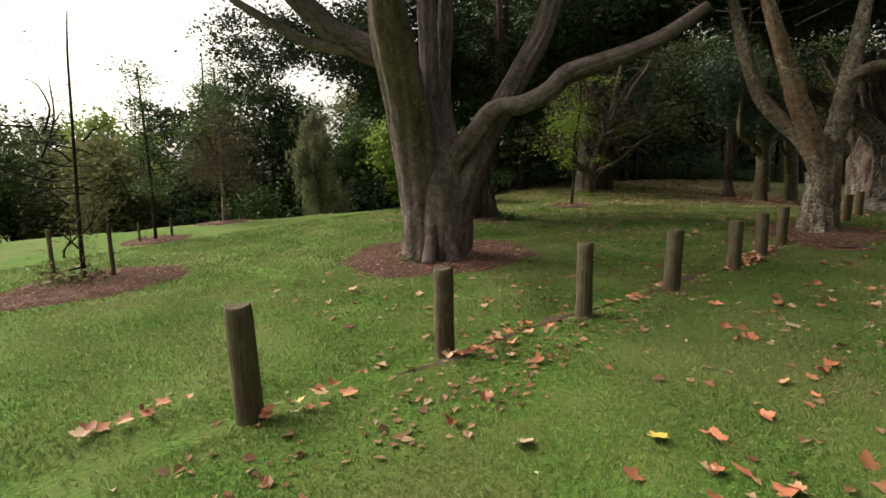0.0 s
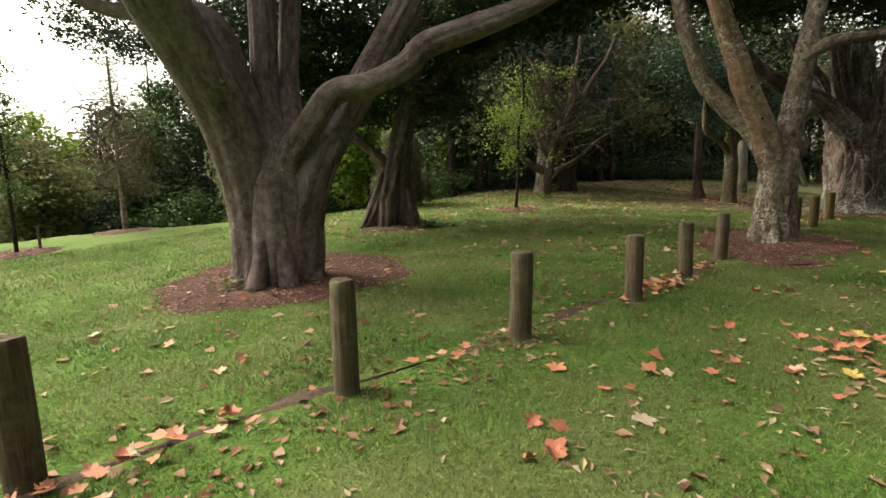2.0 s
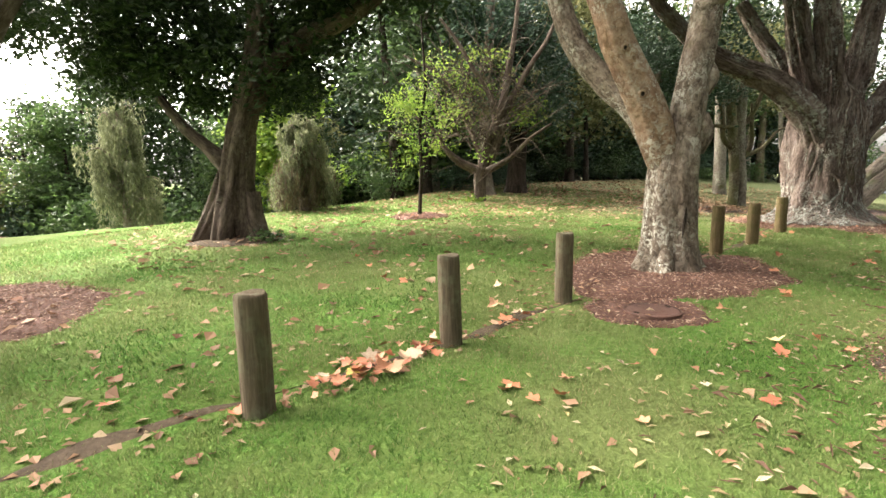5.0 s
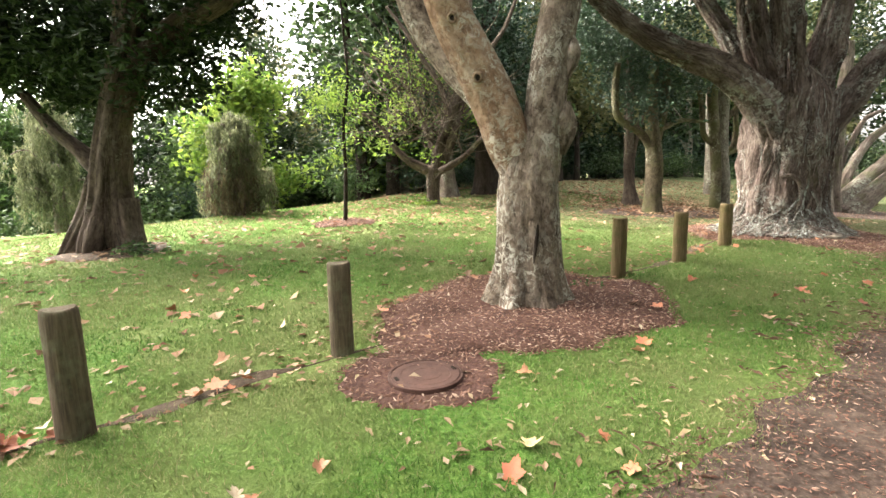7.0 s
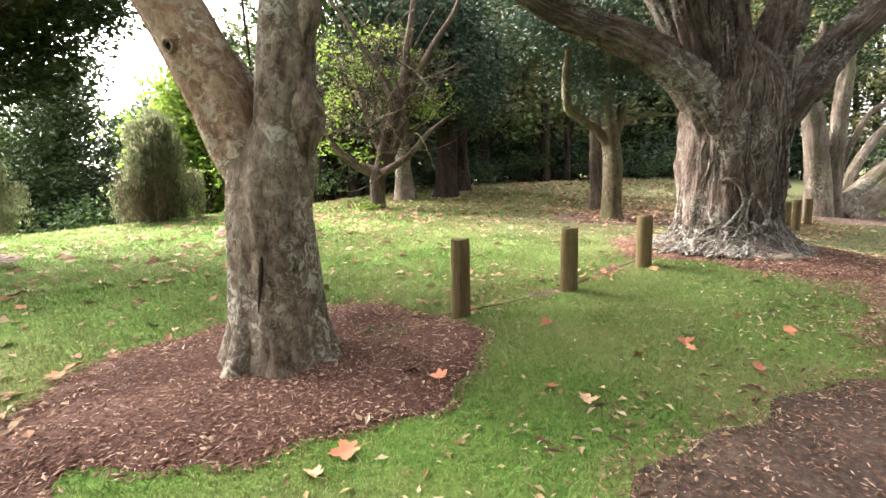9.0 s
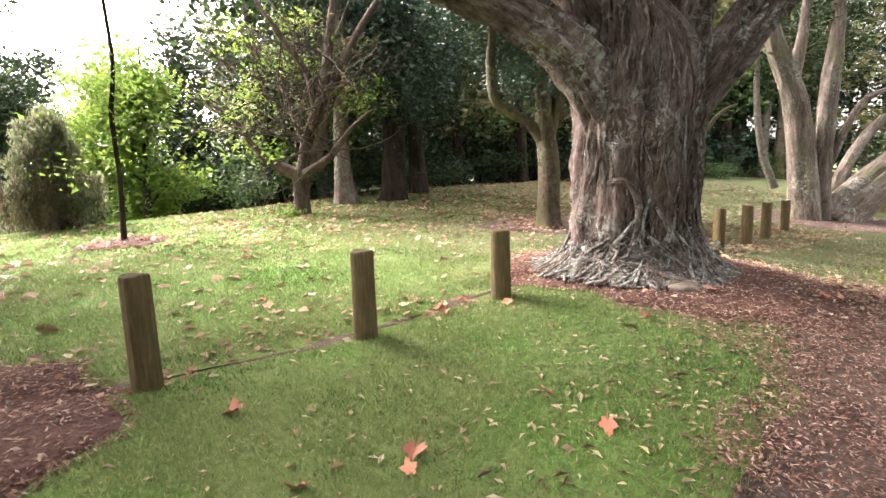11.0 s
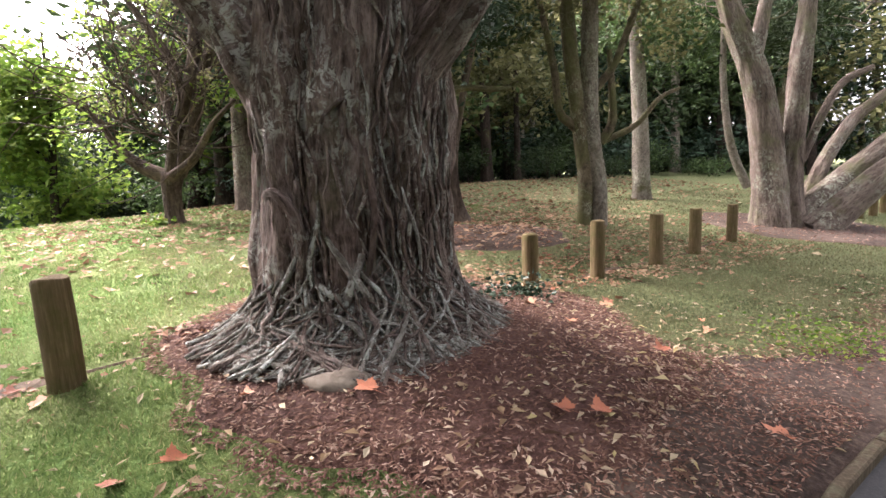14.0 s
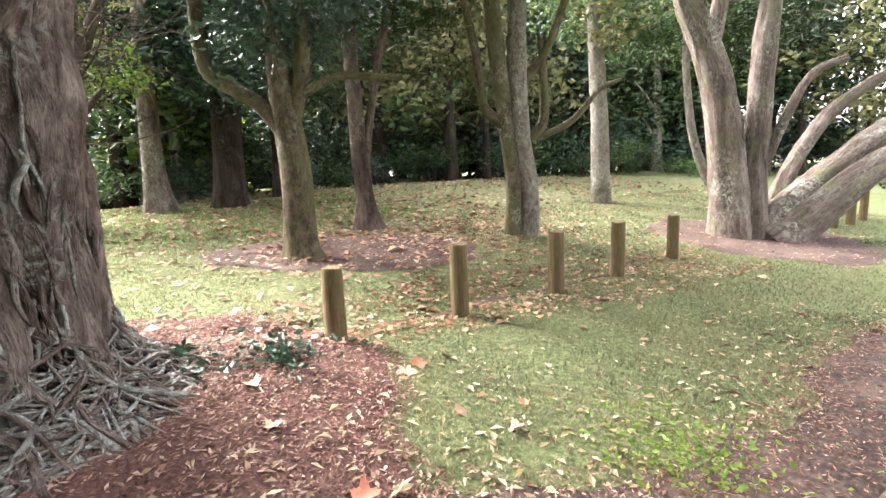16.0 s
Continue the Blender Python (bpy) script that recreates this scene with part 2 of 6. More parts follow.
def post_material(name, tints, algae, amount):
    """Weathered round timber: grain along it, green algae in patches."""
    m, nt, b = nodes_of(name)
    p = place_of(nt, (1, 1, 0.06))
    grain, stain = noise_of(nt, p, 55, 6, 0.7), noise_of(nt, place_of(nt), 6, 5, 0.65)
    r = nt.nodes.new("ShaderNodeObjectInfo").outputs["Random"]
    col = ramp(nt, grain, [(0.36, (0.03, 0.021, 0.014)), (0.5, (0.09, 0.066, 0.042)), (0.64, (0.19, 0.15, 0.1))])
    col = mixed(nt, 0.5, col, ramp(nt, r, tints))
    col = mixed(nt, ramp(nt, stain, [(0.56 - amount, (0, 0, 0)), (0.76 - amount, (0.7, 0.7, 0.7))]), col, algae)
    nt.links.new(col, b.inputs["Base Color"])
    b.inputs["Roughness"].default_value = 0.95
    b.inputs["Specular IOR Level"].default_value = 0.15
    bumped(nt, b, grain, 0.8, 0.01)
    return m


TIMBER = post_material("weathered_timber", [(0.0, (0.05, 0.04, 0.03)), (1.0, (0.12, 0.096, 0.066))], (0.15, 0.16, 0.1), 0.08)
TIMBER_OLIVE = post_material("mossy_timber", [(0.0, (0.1, 0.072, 0.03)), (1.0, (0.14, 0.1, 0.045))], (0.07, 0.068, 0.02), 0.1)


# ---- the lie of the land: u runs along the posts, v to the woods ----
UX, UY = 0.63, 0.777


def to_uv(x, y):
    return (x - 9) * UX + (y - 9) * UY, (y - 9) * UX - (x - 9) * UY


def to_xy(u, v):
    return 9 + u * UX - v * UY, 9 + u * UY + v * UX


def smooth(a):
    a = np.clip(a, 0, 1)
    return a * a * (3 - 2 * a)


def posts_v(u):
    return 1.0 + 0.0055 * (u - 4) ** 2


def edge_v(u):
    return -2.27 + 0.25 * smooth((u - 6.5) / 3) + 1.3 * smooth((-2 - u) / 8)


def land(u, v):
    """Height of the ground: a gentle bank, a crest with a fall behind it, a shallow gutter along the posts."""
    a, b = np.clip(u, -16, 19), np.clip(v, -6, 13)
    z = -0.0308 + 0.00476 * a + 0.0253 * b - 0.00113 * a * a + 0.00394 * a * b - 0.00035 * b * b
    crest = 12.2 + 0.65 * np.maximum(0, -u)
    z = z - 1.7 * smooth((v - crest) / 9) * smooth((11 - u) / 5)
    z = z - 0.05 * np.exp(-(((v - posts_v(u)) / 0.22) ** 2)) * smooth((u + 14) / 3) * smooth((16 - u) / 3)
    z = z + 0.3 * np.exp(-((u - 8.2) ** 2 + (v - 0.1) ** 2) / 4.2)
    z = z + 0.06 * np.exp(-((u - 4.1) ** 2 + (v - 0.9) ** 2) / 4.5)
    z = z - 0.11 * smooth((u - 9.5) / 6) * np.exp(-(((v - 1.5) / 2.6) ** 2))
    return z + 0.012 * np.sin(u * 2.1 + np.sin(v * 1.3)) * np.sin(v * 1.7 + 0.6)


def ground_z(x, y):
    return float(land(*to_uv(x, y)))


# ---- mesh helpers ----
def mesh_of(name, verts, faces, material, smooth_faces=False):
    me = bpy.data.meshes.new(name)
    me.from_pydata(verts.tolist() if hasattr(verts, "tolist") else verts, [], faces.tolist() if hasattr(faces, "tolist") else faces)
    me.materials.append(material)
    if smooth_faces:
        me.polygons.foreach_set("use_smooth", [True] * len(me.polygons))
    return me


def part(name, me, parent, label=""):
    ob = new(name, me)
    ob.parent = parent
    return tagged(ob, label)


def empty_at(name, x, y, z, label, category, group=""):
    ob = new(name)
    ob.location = (x, y, z)
    ob.empty_display_size = 0.2
    return tagged(ob, label, category, group)


def spline(points, step):
    """Points along a smooth line through the given rows, about step apart."""
    p = np.array(points, float)
    q = np.vstack([2 * p[0] - p[1], p, 2 * p[-1] - p[-2]])
    out = []
    for k in range(1, len(q) - 2):
        n = max(2, int(np.linalg.norm(q[k + 1, :3] - q[k, :3]) / step))
        t = np.linspace(0, 1, n, endpoint=False)[:, None]
        a, b, c, d = q[k - 1], q[k], q[k + 1], q[k + 2]
        out.append(0.5 * (2 * b + (c - a) * t + (2 * a - 5 * b + 4 * c - d) * t**2 + (3 * b - 3 * c + d - a) * t**3))
    out.append(p[-1:])
    out = np.vstack(out)
    out[:, 3] = np.maximum(out[:, 3], 0.003)
    return out


def tube(points, rng, around=20, step=0.07, rough=0.08, flutes=0.0, flare=0.0, origin=(0, 0, 0), fibre=0.0):
    """A limb swept along points (x, y, z, radius) with ridged, uneven bark; also gives the place along the bark of each vertex."""
    c = spline(points, step)
    n = len(c)
    d = np.gradient(c[:, :3], axis=0)
    d /= np.linalg.norm(d, axis=1)[:, None] + 1e-9
    side = np.cross(d, np.array([0.31, -0.93, 0.2]))
    side /= np.linalg.norm(side, axis=1)[:, None] + 1e-9
    up = np.cross(d, side)
    length = np.r_[0, np.cumsum(np.linalg.norm(np.diff(c[:, :3], axis=0), axis=1))][:, None]
    th = np.linspace(0, 2 * math.pi, around, endpoint=False)[None, :]
    wob = np.zeros((n, around))
    for k, amp in ((2, 0.8), (3, 0.7), (5, 0.55), (8, 0.4), (13, 0.3)):
        a, b, w = rng.uniform(0, 6.28, 3)
        wob += amp * np.sin(k * th + a + 0.5 * np.sin(length * rng.uniform(0.8, 2.2) + b)) * (0.7 + 0.5 * np.sin(length * rng.uniform(1.5, 4) + w))
    r = c[:, 3:4] * (1 + rough * wob)
    if flutes:
        k = int(rng.integers(6, 9))
        groove = np.abs(np.sin(k * 0.5 * th + rng.uniform(0, 6) + 0.4 * np.sin(length * 1.1)))
        r = r * (1 + flutes * (groove - 0.6))
    if flare:
        r = r * (1 + flare * np.exp(-length / 0.22) * (0.55 + 0.45 * np.sin(th * int(rng.integers(5, 8)) + rng.uniform(0, 6))))
    if fibre:
        rows = n // 7 + 3
        strands = rng.normal(size=(rows, around))
        strands = strands + 0.5 * np.roll(strands, 1, 1)
        at = np.linspace(0, rows - 2, n)
        k, f = at.astype(int), (at % 1)[:, None]
        r = r + fibre * np.minimum(1, c[:, 3:4] / 0.2) * (strands[k] * (1 - f) + strands[k + 1] * f)
    pos = c[:, None, :3] + r[:, :, None] * (np.cos(th)[..., None] * side[:, None, :] + np.sin(th)[..., None] * up[:, None, :])
    verts = pos.reshape(-1, 3) - np.array(origin)
    seat = rng.uniform(0, 50)
    base = float(c[:, 3].mean())
    where = np.stack([np.broadcast_to(np.cos(th) * base + seat, (n, around)), np.broadcast_to(np.sin(th) * base, (n, around)), np.broadcast_to(length, (n, around))], -1).reshape(-1, 3)
    i, j = np.meshgrid(np.arange(n - 1), np.arange(around), indexing="ij")
    k = (j + 1) % around
    faces = np.stack([i * around + j, i * around + k, (i + 1) * around + k, (i + 1) * around + j], -1).reshape(-1, 4).tolist()
    faces.append(list(range((n - 1) * around, n * around)))
    return verts, faces, where


def limb(tree, name, points, material, seed, around=20, step=0.07, rough=0.08, flutes=0.0, flare=0.0, label="", fibre=0.0):
    v, f, w = tube(points, np.random.default_rng(seed), around, step, rough, flutes, flare, tree.location, fibre)
    me = mesh_of(name, v, f, material, True)
    at = me.attributes.new("bark", "FLOAT_VECTOR", "POINT")
    at.data.foreach_set("vector", w.astype(np.float32).ravel())
    return part(name, me, tree, label)


def scatter_leaves(centres, sizes, rng, aspect=0.5, droop=0.3, flat=0.5):
    """Leaves, each two triangles folded along the midrib."""
    n = len(centres)
    d = rng.normal(size=(n, 3))
    d[:, 2] = d[:, 2] * (1 - flat) - droop
    d /= np.linalg.norm(d, axis=1)[:, None]
    e = np.cross(d, rng.normal(size=(n, 3)))
    e /= np.linalg.norm(e, axis=1)[:, None] + 1e-9
    nn = np.cross(d, e)
    s = sizes[:, None]
    v = np.stack([centres - d * s * 0.5, centres + e * s * aspect * 0.5 + nn * s * 0.1, centres + d * s * 0.5, centres - e * s * aspect * 0.5 + nn * s * 0.1], 1).reshape(-1, 3)
    k = np.arange(n)[:, None] * 4
    f = k + np.array([0, 1, 2, 3])
    return v, f


def crown(tree, clumps, count, size, material, seed, aspect=0.5, droop=0.3, hollow=0.45, label=""):
    """Leaves gathered into many small sprays inside the given clumps (x, y, z, radius, flatness)."""
    rng = np.random.default_rng(seed)
    clumps = np.array(clumps, float)
    share = clumps[:, 3] ** 2
    sprays = max(8, count // 38)
    which = rng.choice(len(clumps), sprays, p=share / share.sum())
    d = rng.normal(size=(sprays, 3))
    d /= np.linalg.norm(d, axis=1)[:, None]
    r = clumps[which, 3] * (hollow + (1 - hollow) * rng.random(sprays) ** 0.6) * (0.8 + 0.35 * rng.random(sprays))
    at = clumps[which, :3] + d * r[:, None] * np.stack([np.ones(sprays), np.ones(sprays), clumps[which, 4]], 1)
    spread = np.clip(size * 1.9, 0.1, 0.8) * (0.6 + 0.8 * rng.random(sprays))
    mine = rng.integers(0, sprays, count)
    p = at[mine] + rng.normal(size=(count, 3)) * spread[mine, None] * np.array([1, 1, 0.55])
    v, f = scatter_leaves(p - np.array(tree.location), size * rng.uniform(0.6, 1.3, count), rng, aspect, droop)
    return part("crown", mesh_of("crown", v, f, material), tree, label)


# ---- ground ----
def stretch(lo, hi, step, far):
    out = np.geomspace(step, far, 26)
    return np.r_[lo - out[::-1], np.arange(lo, hi + step / 2, step), hi + out]


def sheet(name, us, vs, height, material):
    u, v = np.meshgrid(us, vs, indexing="ij") if us.ndim == 1 else (us, vs)
    x, y = to_xy(u, v)
    n, m = u.shape
    verts = np.stack([x, y, height(u, v)], -1).reshape(-1, 3)
    i, j = np.meshgrid(np.arange(n - 1), np.arange(m - 1), indexing="ij")
    a = i * m + j
    faces = np.stack([a, a + m, a + m + 1, a + 1], -1).reshape(-1, 4)
    return new(name, mesh_of(name, verts, faces, material, True))


def strip(name, u0, u1, low, high, lift, material, across=6, step=0.12):
    """A ribbon of ground between two lines that run along the posts."""
    u = np.arange(u0, u1, step)
    s = np.linspace(0, 1, across)
    uu = np.repeat(u[:, None], across, 1)
    vv = low(u)[:, None] * (1 - s) + high(u)[:, None] * s
    return sheet(name, uu, vv, lambda a, b: land(a, b) + lift(s)[None, :], material)


tagged(sheet("ground", stretch(-13, 17, 0.2, 700), stretch(-4, 12, 0.2, 700), land, LAWN), "short green mown lawn on a gentle bank", "lawn", kind="structure")
tagged(strip("path", -40, 60, lambda u: edge_v(u) - 3.2, lambda u: edge_v(u) - 0.08, lambda s: 0.03 + 0 * s, ASPHALT, 10, 0.4), "dark grey asphalt footpath", "path", kind="structure")


def ragged(u, seed, size):
    return size * (np.sin(u * 1.9 + seed) + 0.7 * np.sin(u * 4.3 + 2 * seed) + 0.5 * np.sin(u * 9.1 + 3 * seed)) / 2


def verge_width(u):
    return np.interp(u, (-3.5, -2, 0, 2, 3.7, 5, 6.5, 8, 9.5, 11, 12.5, 14, 20), (0.05, 0.6, 0.88, 0.92, 0.7, 0.52, 0.6, 0.95, 0.85, 0.6, 0.55, 0.75, 0.7)) + ragged(u, 1.0, 0.16) * smooth((u + 3.5) / 3)


tagged(strip("ground_verge", -3.5, 30, lambda u: edge_v(u) - 0.02, lambda u: edge_v(u) + 0.02 + verge_width(u), lambda s: 0.006 + 0.022 * np.sin(s * math.pi), DIRT), "trodden brown dirt verge beside the path", "dirt", kind="structure")
tagged(strip("ground_gutter", -9, 16, lambda u: posts_v(u) - np.maximum(0, 0.03 - ragged(u, 2.0, 0.12)), lambda u: posts_v(u) + np.maximum(0, 0.03 + ragged(u, 3.0, 0.12)), lambda s: 0.004 + 0.012 * np.sin(s * math.pi), SOIL), "bare soil gutter along the posts", "soil", kind="structure")


def edging():
    """Timber boards on edge between the verge and the path."""
    for k in range(-8, 14):
        a, b = k * 2.4, k * 2.4 + 2.385
        rows = []
        for u in np.linspace(a, b, 5):
            e = float(edge_v(u))
            for v, z in ((e - 0.09, -0.15), (e - 0.09, 0.065), (e - 0.08, 0.075), (e - 0.045, 0.075), (e - 0.035, 0.065), (e - 0.035, -0.15)):
                rows.append((*to_xy(u, v), float(land(u, e)) + z))
        faces = [(i * 6 + j, i * 6 + (j + 1) % 6, i * 6 + 6 + (j + 1) % 6, i * 6 + 6 + j) for i in range(4) for j in range(6)]
        faces += [tuple(range(6)), tuple(range(29, 23, -1))]
        tagged(new("edging_board", mesh_of("edging_board", rows, faces, TIMBER)), "dark weathered timber edging board beside the path", "edging", "edging boards")


edging()


# ---- mulch beds ----
def bed_radius(th, r, seed, squash, turn):
    c, s = np.cos(th - turn), np.sin(th - turn)
    return r / np.sqrt(c * c + (s / squash) ** 2) * (1 + 0.05 * np.sin(3 * th + seed) + 0.04 * np.sin(7 * th + 2 * seed) + 0.025 * np.sin(15 * th + seed * 3))


BEDS = []


def bed(name, x, y, r, seed, label, squash=1.0, turn=0.0, mound=0.05, chips=900, material=None, size=0.045):
    """A round mulch bed, slightly mounded, with its bark chips."""
    BEDS.append((x, y, r, seed, squash, turn))
    rings, around = 14, 96
    th = np.linspace(0, 2 * math.pi, around, endpoint=False)
    rim = bed_radius(th, r, seed, squash, turn)
    verts = [(x, y, ground_z(x, y) + mound)]
    for k in range(1, rings + 1):
        f = k / rings
        px, py = x + np.cos(th) * rim * f, y + np.sin(th) * rim * f
        z = land(*to_uv(px, py)) + mound * (1 - f**3) + (0.008 if k < rings else -0.02)
        verts += list(zip(px, py, z))
    faces = [(0, 1 + j, 1 + (j + 1) % around) for j in range(around)]
    for k in range(rings - 1):
        a, b = 1 + k * around, 1 + (k + 1) * around
        faces += [(a + j, b + j, b + (j + 1) % around, a + (j + 1) % around) for j in range(around)]
    tagged(new(name, mesh_of(name, [tuple(map(float, v)) for v in verts], faces, material or MULCH, True)), label, "mulch bed", kind="structure")
    rng = np.random.default_rng(seed + 40)
    n = int(chips * math.pi * r * r * squash)
    t = rng.uniform(0, 2 * math.pi, n)
    f = np.sqrt(rng.random(n)) * 1.03
    rr = bed_radius(t, r, seed, squash, turn) * f
    px, py = x + np.cos(t) * rr, y + np.sin(t) * rr
    z = land(*to_uv(px, py)) + mound * (1 - np.minimum(f, 1) ** 3) + 0.012
    return chips_at("bark_chips", np.stack([px, py, z], 1), rng, size, CHIP, "red brown bark chips on a mulch bed")


def chips_at(name, p, rng, size, material, label):
    """Small flat splinters lying at all angles, four corners each."""
    n = len(p)
    a = rng.uniform(0, 2 * math.pi, n)
    long = size * rng.uniform(0.5, 1.5, n)
    wide = long * rng.uniform(0.18, 0.45, n)
    tilt = rng.normal(0, 0.28, n)
    d = np.stack([np.cos(a), np.sin(a), tilt], 1)
    e = np.stack([-np.sin(a), np.cos(a), rng.normal(0, 0.25, n)], 1)
    up = np.array([0, 0, 1.0])
    h = (wide * 0.35)[:, None]
    v = np.stack([p - d * long[:, None] / 2, p + e * wide[:, None] / 2, p + d * long[:, None] / 2, p - e * wide[:, None] / 2, p + up * h + d * (long * 0.1)[:, None]], 1).reshape(-1, 3)
    k = np.arange(n)[:, None] * 5
    f = np.vstack([k + np.array(c) for c in ([0, 3, 4], [3, 2, 4], [2, 1, 4], [1, 0, 4])])
    return tagged(new(name, mesh_of(name, v, f, material)), label, "bark chips", kind="stuff")


bed("ground_bed_1", 1.45, 8.3, 1.75, 1, "round brown mulch bed under a silver-barked tree")
bed("ground_bed_2", 9.4, 10.98, 1.62, 2, "red brown mulch bed under a forked tree", 0.74, 0.78, 0.09, 2300, size=0.036)
bed("ground_bed_3", 8.7, 9.26, 0.56, 3, "mulch around an iron manhole cover", mound=0.0, chips=900)
bed("ground_bed_4", 14.15, 15.85, 1.75, 4, "red brown mulch bed under a huge old tree", 1.15, 0.9, 0.06, 2400, size=0.036)
bed("ground_bed_5", 19.9, 25.3, 2.1, 5, "leaf litter and mulch under a leaning tree", chips=60, size=0.06, material=DIRT, mound=0.02)
bed("ground_bed_6", -4.1, 6.6, 1.4, 6, "dark mulch bed with young trees", chips=500, size=0.06)
bed("ground_bed_7", -6.9, 11.65, 0.85, 7, "small mulch bed with staked young trees", chips=250, size=0.07)
bed("ground_bed_8", 4.97, 17.1, 0.75, 8, "leafy mulch ring around a sapling", chips=250, size=0.08)
bed("ground_bed_9", 1.95, 13.55, 0.95, 9, "bare soil around a fluted trunk", chips=100, material=SOIL)
bed("ground_bed_10", 13.2, 20.9, 2.2, 10, "brown leaf litter under trees", 0.6, 0.6, 0.012, 40, DIRT, 0.06)
bed("ground_bed_11", -6.95, 15.1, 0.9, 11, "small mulch bed on the crest", chips=150, size=0.08)


def in_bed(px, py):
    out = np.zeros(len(px), bool)
    for x, y, r, seed, squash, turn in BEDS:
        t = np.arctan2(py - y, px - x)
        out |= np.hypot(px - x, py - y) < bed_radius(t, r, seed, squash, turn) * 0.98
    return out


# ---- grass ----
def grass(seed, n, u0, u1, v0, v1, tall, wide, blade=GRASS_BLADE, label="short mown green grass blades"):
    """Loose blades, thinner towards the beds and the gutter."""
    rng = np.random.default_rng(seed)
    u, v = rng.uniform(u0, u1, n), rng.uniform(v0, v1, n)
    px, py = to_xy(u, v)
    keep = ~in_bed(px, py) & (np.abs(v - posts_v(u)) > rng.uniform(0.0, 0.16, n)) & (v > edge_v(u) + 0.02)
    keep &= (v > edge_v(u) + verge_width(u) + rng.normal(-0.08, 0.14, n)) | (rng.random(n) < 0.05)
    keep &= np.sin(px * 3.1 + 2 * np.sin(py * 1.7)) * np.sin(py * 2.7 + px) > rng.uniform(-1.6, 0.35, n)
    u, v, px, py = u[keep], v[keep], px[keep], py[keep]
    n = len(u)
    p = np.stack([px, py, land(u, v) - 0.004], 1)
    a = rng.uniform(0, 2 * math.pi, n)
    side = np.stack([np.cos(a), np.sin(a), np.zeros(n)], 1) * (wide * rng.uniform(0.6, 1.3, n))[:, None]
    h = tall * rng.uniform(0.45, 1.25, n)
    lean = rng.normal(0, 0.55, (n, 2)) * h[:, None]
    tip = p + np.stack([lean[:, 0], lean[:, 1], h], 1)
    verts = np.stack([p - side, p + side, tip], 1).reshape(-1, 3)
    tagged(new("grass", mesh_of("grass", verts, np.arange(3 * n).reshape(-1, 3), blade)), label, "grass", kind="stuff")


grass(1, 384000, -11, 9, -2.1, 2.0, 0.036, 0.0034)
grass(5, 78000, 8.2, 15, -2.1, 2.0, 0.034, 0.004, GRASS_DRY, "thin dry grass blades under the trees")
grass(2, 190000, -12, 8, 2.0, 6.5, 0.04, 0.006)
grass(6, 42000, 7, 15, 2.0, 6.5, 0.036, 0.006, GRASS_DRY, "thin dry grass blades under the trees")
grass(4, 80000, 14.5, 26, -2.1, 7, 0.04, 0.008, GRASS_DRY, "thin dry grass blades under the trees")
grass(3, 110000, -13, 15, 6.5, 13, 0.045, 0.012)


# ---- posts ----
def bollard(x, y, lean_x, lean_y, height, seed, label):
    """A round timber post with a worn, chamfered top and a few drying cracks."""
    rng = np.random.default_rng(seed)
    ob = empty_at("bollard", x, y, ground_z(x, y) - 0.02, label, "bollard", "bollards along the path")
    n, r = 28, 0.092 * rng.uniform(0.93, 1.05)
    th = np.linspace(0, 2 * math.pi, n, endpoint=False)
    crack = 1 - 0.06 * (rng.random(n) < 0.16)
    zs = [(-0.25, 1.04), (0.0, 1.03), (0.06, 1.0), (0.25, 0.985), (0.45, 0.98), (height - 0.06, 0.965), (height - 0.018, 0.955), (height - 0.004, 0.91), (height, 0.84)]
    verts, faces = [], []
    for k, (z, f) in enumerate(zs):
        w = r * f * (1 + 0.025 * np.sin(3 * th + seed + z) + 0.01 * rng.normal(size=n)) * crack
        verts += [(float(math.cos(t) * q + z * lean_x), float(math.sin(t) * q + z * lean_y), float(z + 0.006 * (k > 6) * math.sin(2 * t + seed))) for t, q in zip(th, w)]
        if k:
            faces += [((k - 1) * n + j, (k - 1) * n + (j + 1) % n, k * n + (j + 1) % n, k * n + j) for j in range(n)]
    wood = TIMBER if seed < 8 else TIMBER_OLIVE
    part("shaft", mesh_of("shaft", verts, faces, wood, True), ob)
    top = [(v[0], v[1], v[2]) for v in verts[-n:]] + [(height * lean_x, height * lean_y, height - 0.008)]
    part("end_grain", mesh_of("end_grain", top, [(j, (j + 1) % n, n) for j in range(n)], wood), ob, "rough sawn grey end grain")
    return ob


POSTS = [
    (1.04, 2.45, -0.04, 0.0, 0.8), (2.197, 3.645, 0.0, 0.0, 0.79), (3.544, 4.69, 0.0, 0.01, 0.8), (4.747, 5.728, 0.02, 0.0, 0.77),
    (6.005, 7.0, 0.0, 0.0, 0.72), (6.97, 8.23, -0.02, 0.02, 0.74), (7.975, 9.6, 0.01, 0.0, 0.73), (10.477, 12.26, 0.01, 0.0, 0.74),
    (11.48, 13.39, 0.01, 0.0, 0.71), (12.433, 14.43, 0.0, 0.0, 0.65), (14.763, 17.455, 0.0, 0.0, 0.58), (15.441, 18.625, 0.0, 0.0, 0.71),
    (16.26, 19.93, 0.0, 0.01, 0.74), (17.0, 21.18, 0.0, 0.0, 0.75), (17.91, 22.69, 0.0, 0.0, 0.7), (21.98, 27.41, 0.0, 0.0, 0.76),
    (22.6, 28.1, 0.0, 0.0, 0.76), (23.2, 28.9, 0.0, 0.0, 0.76),
]
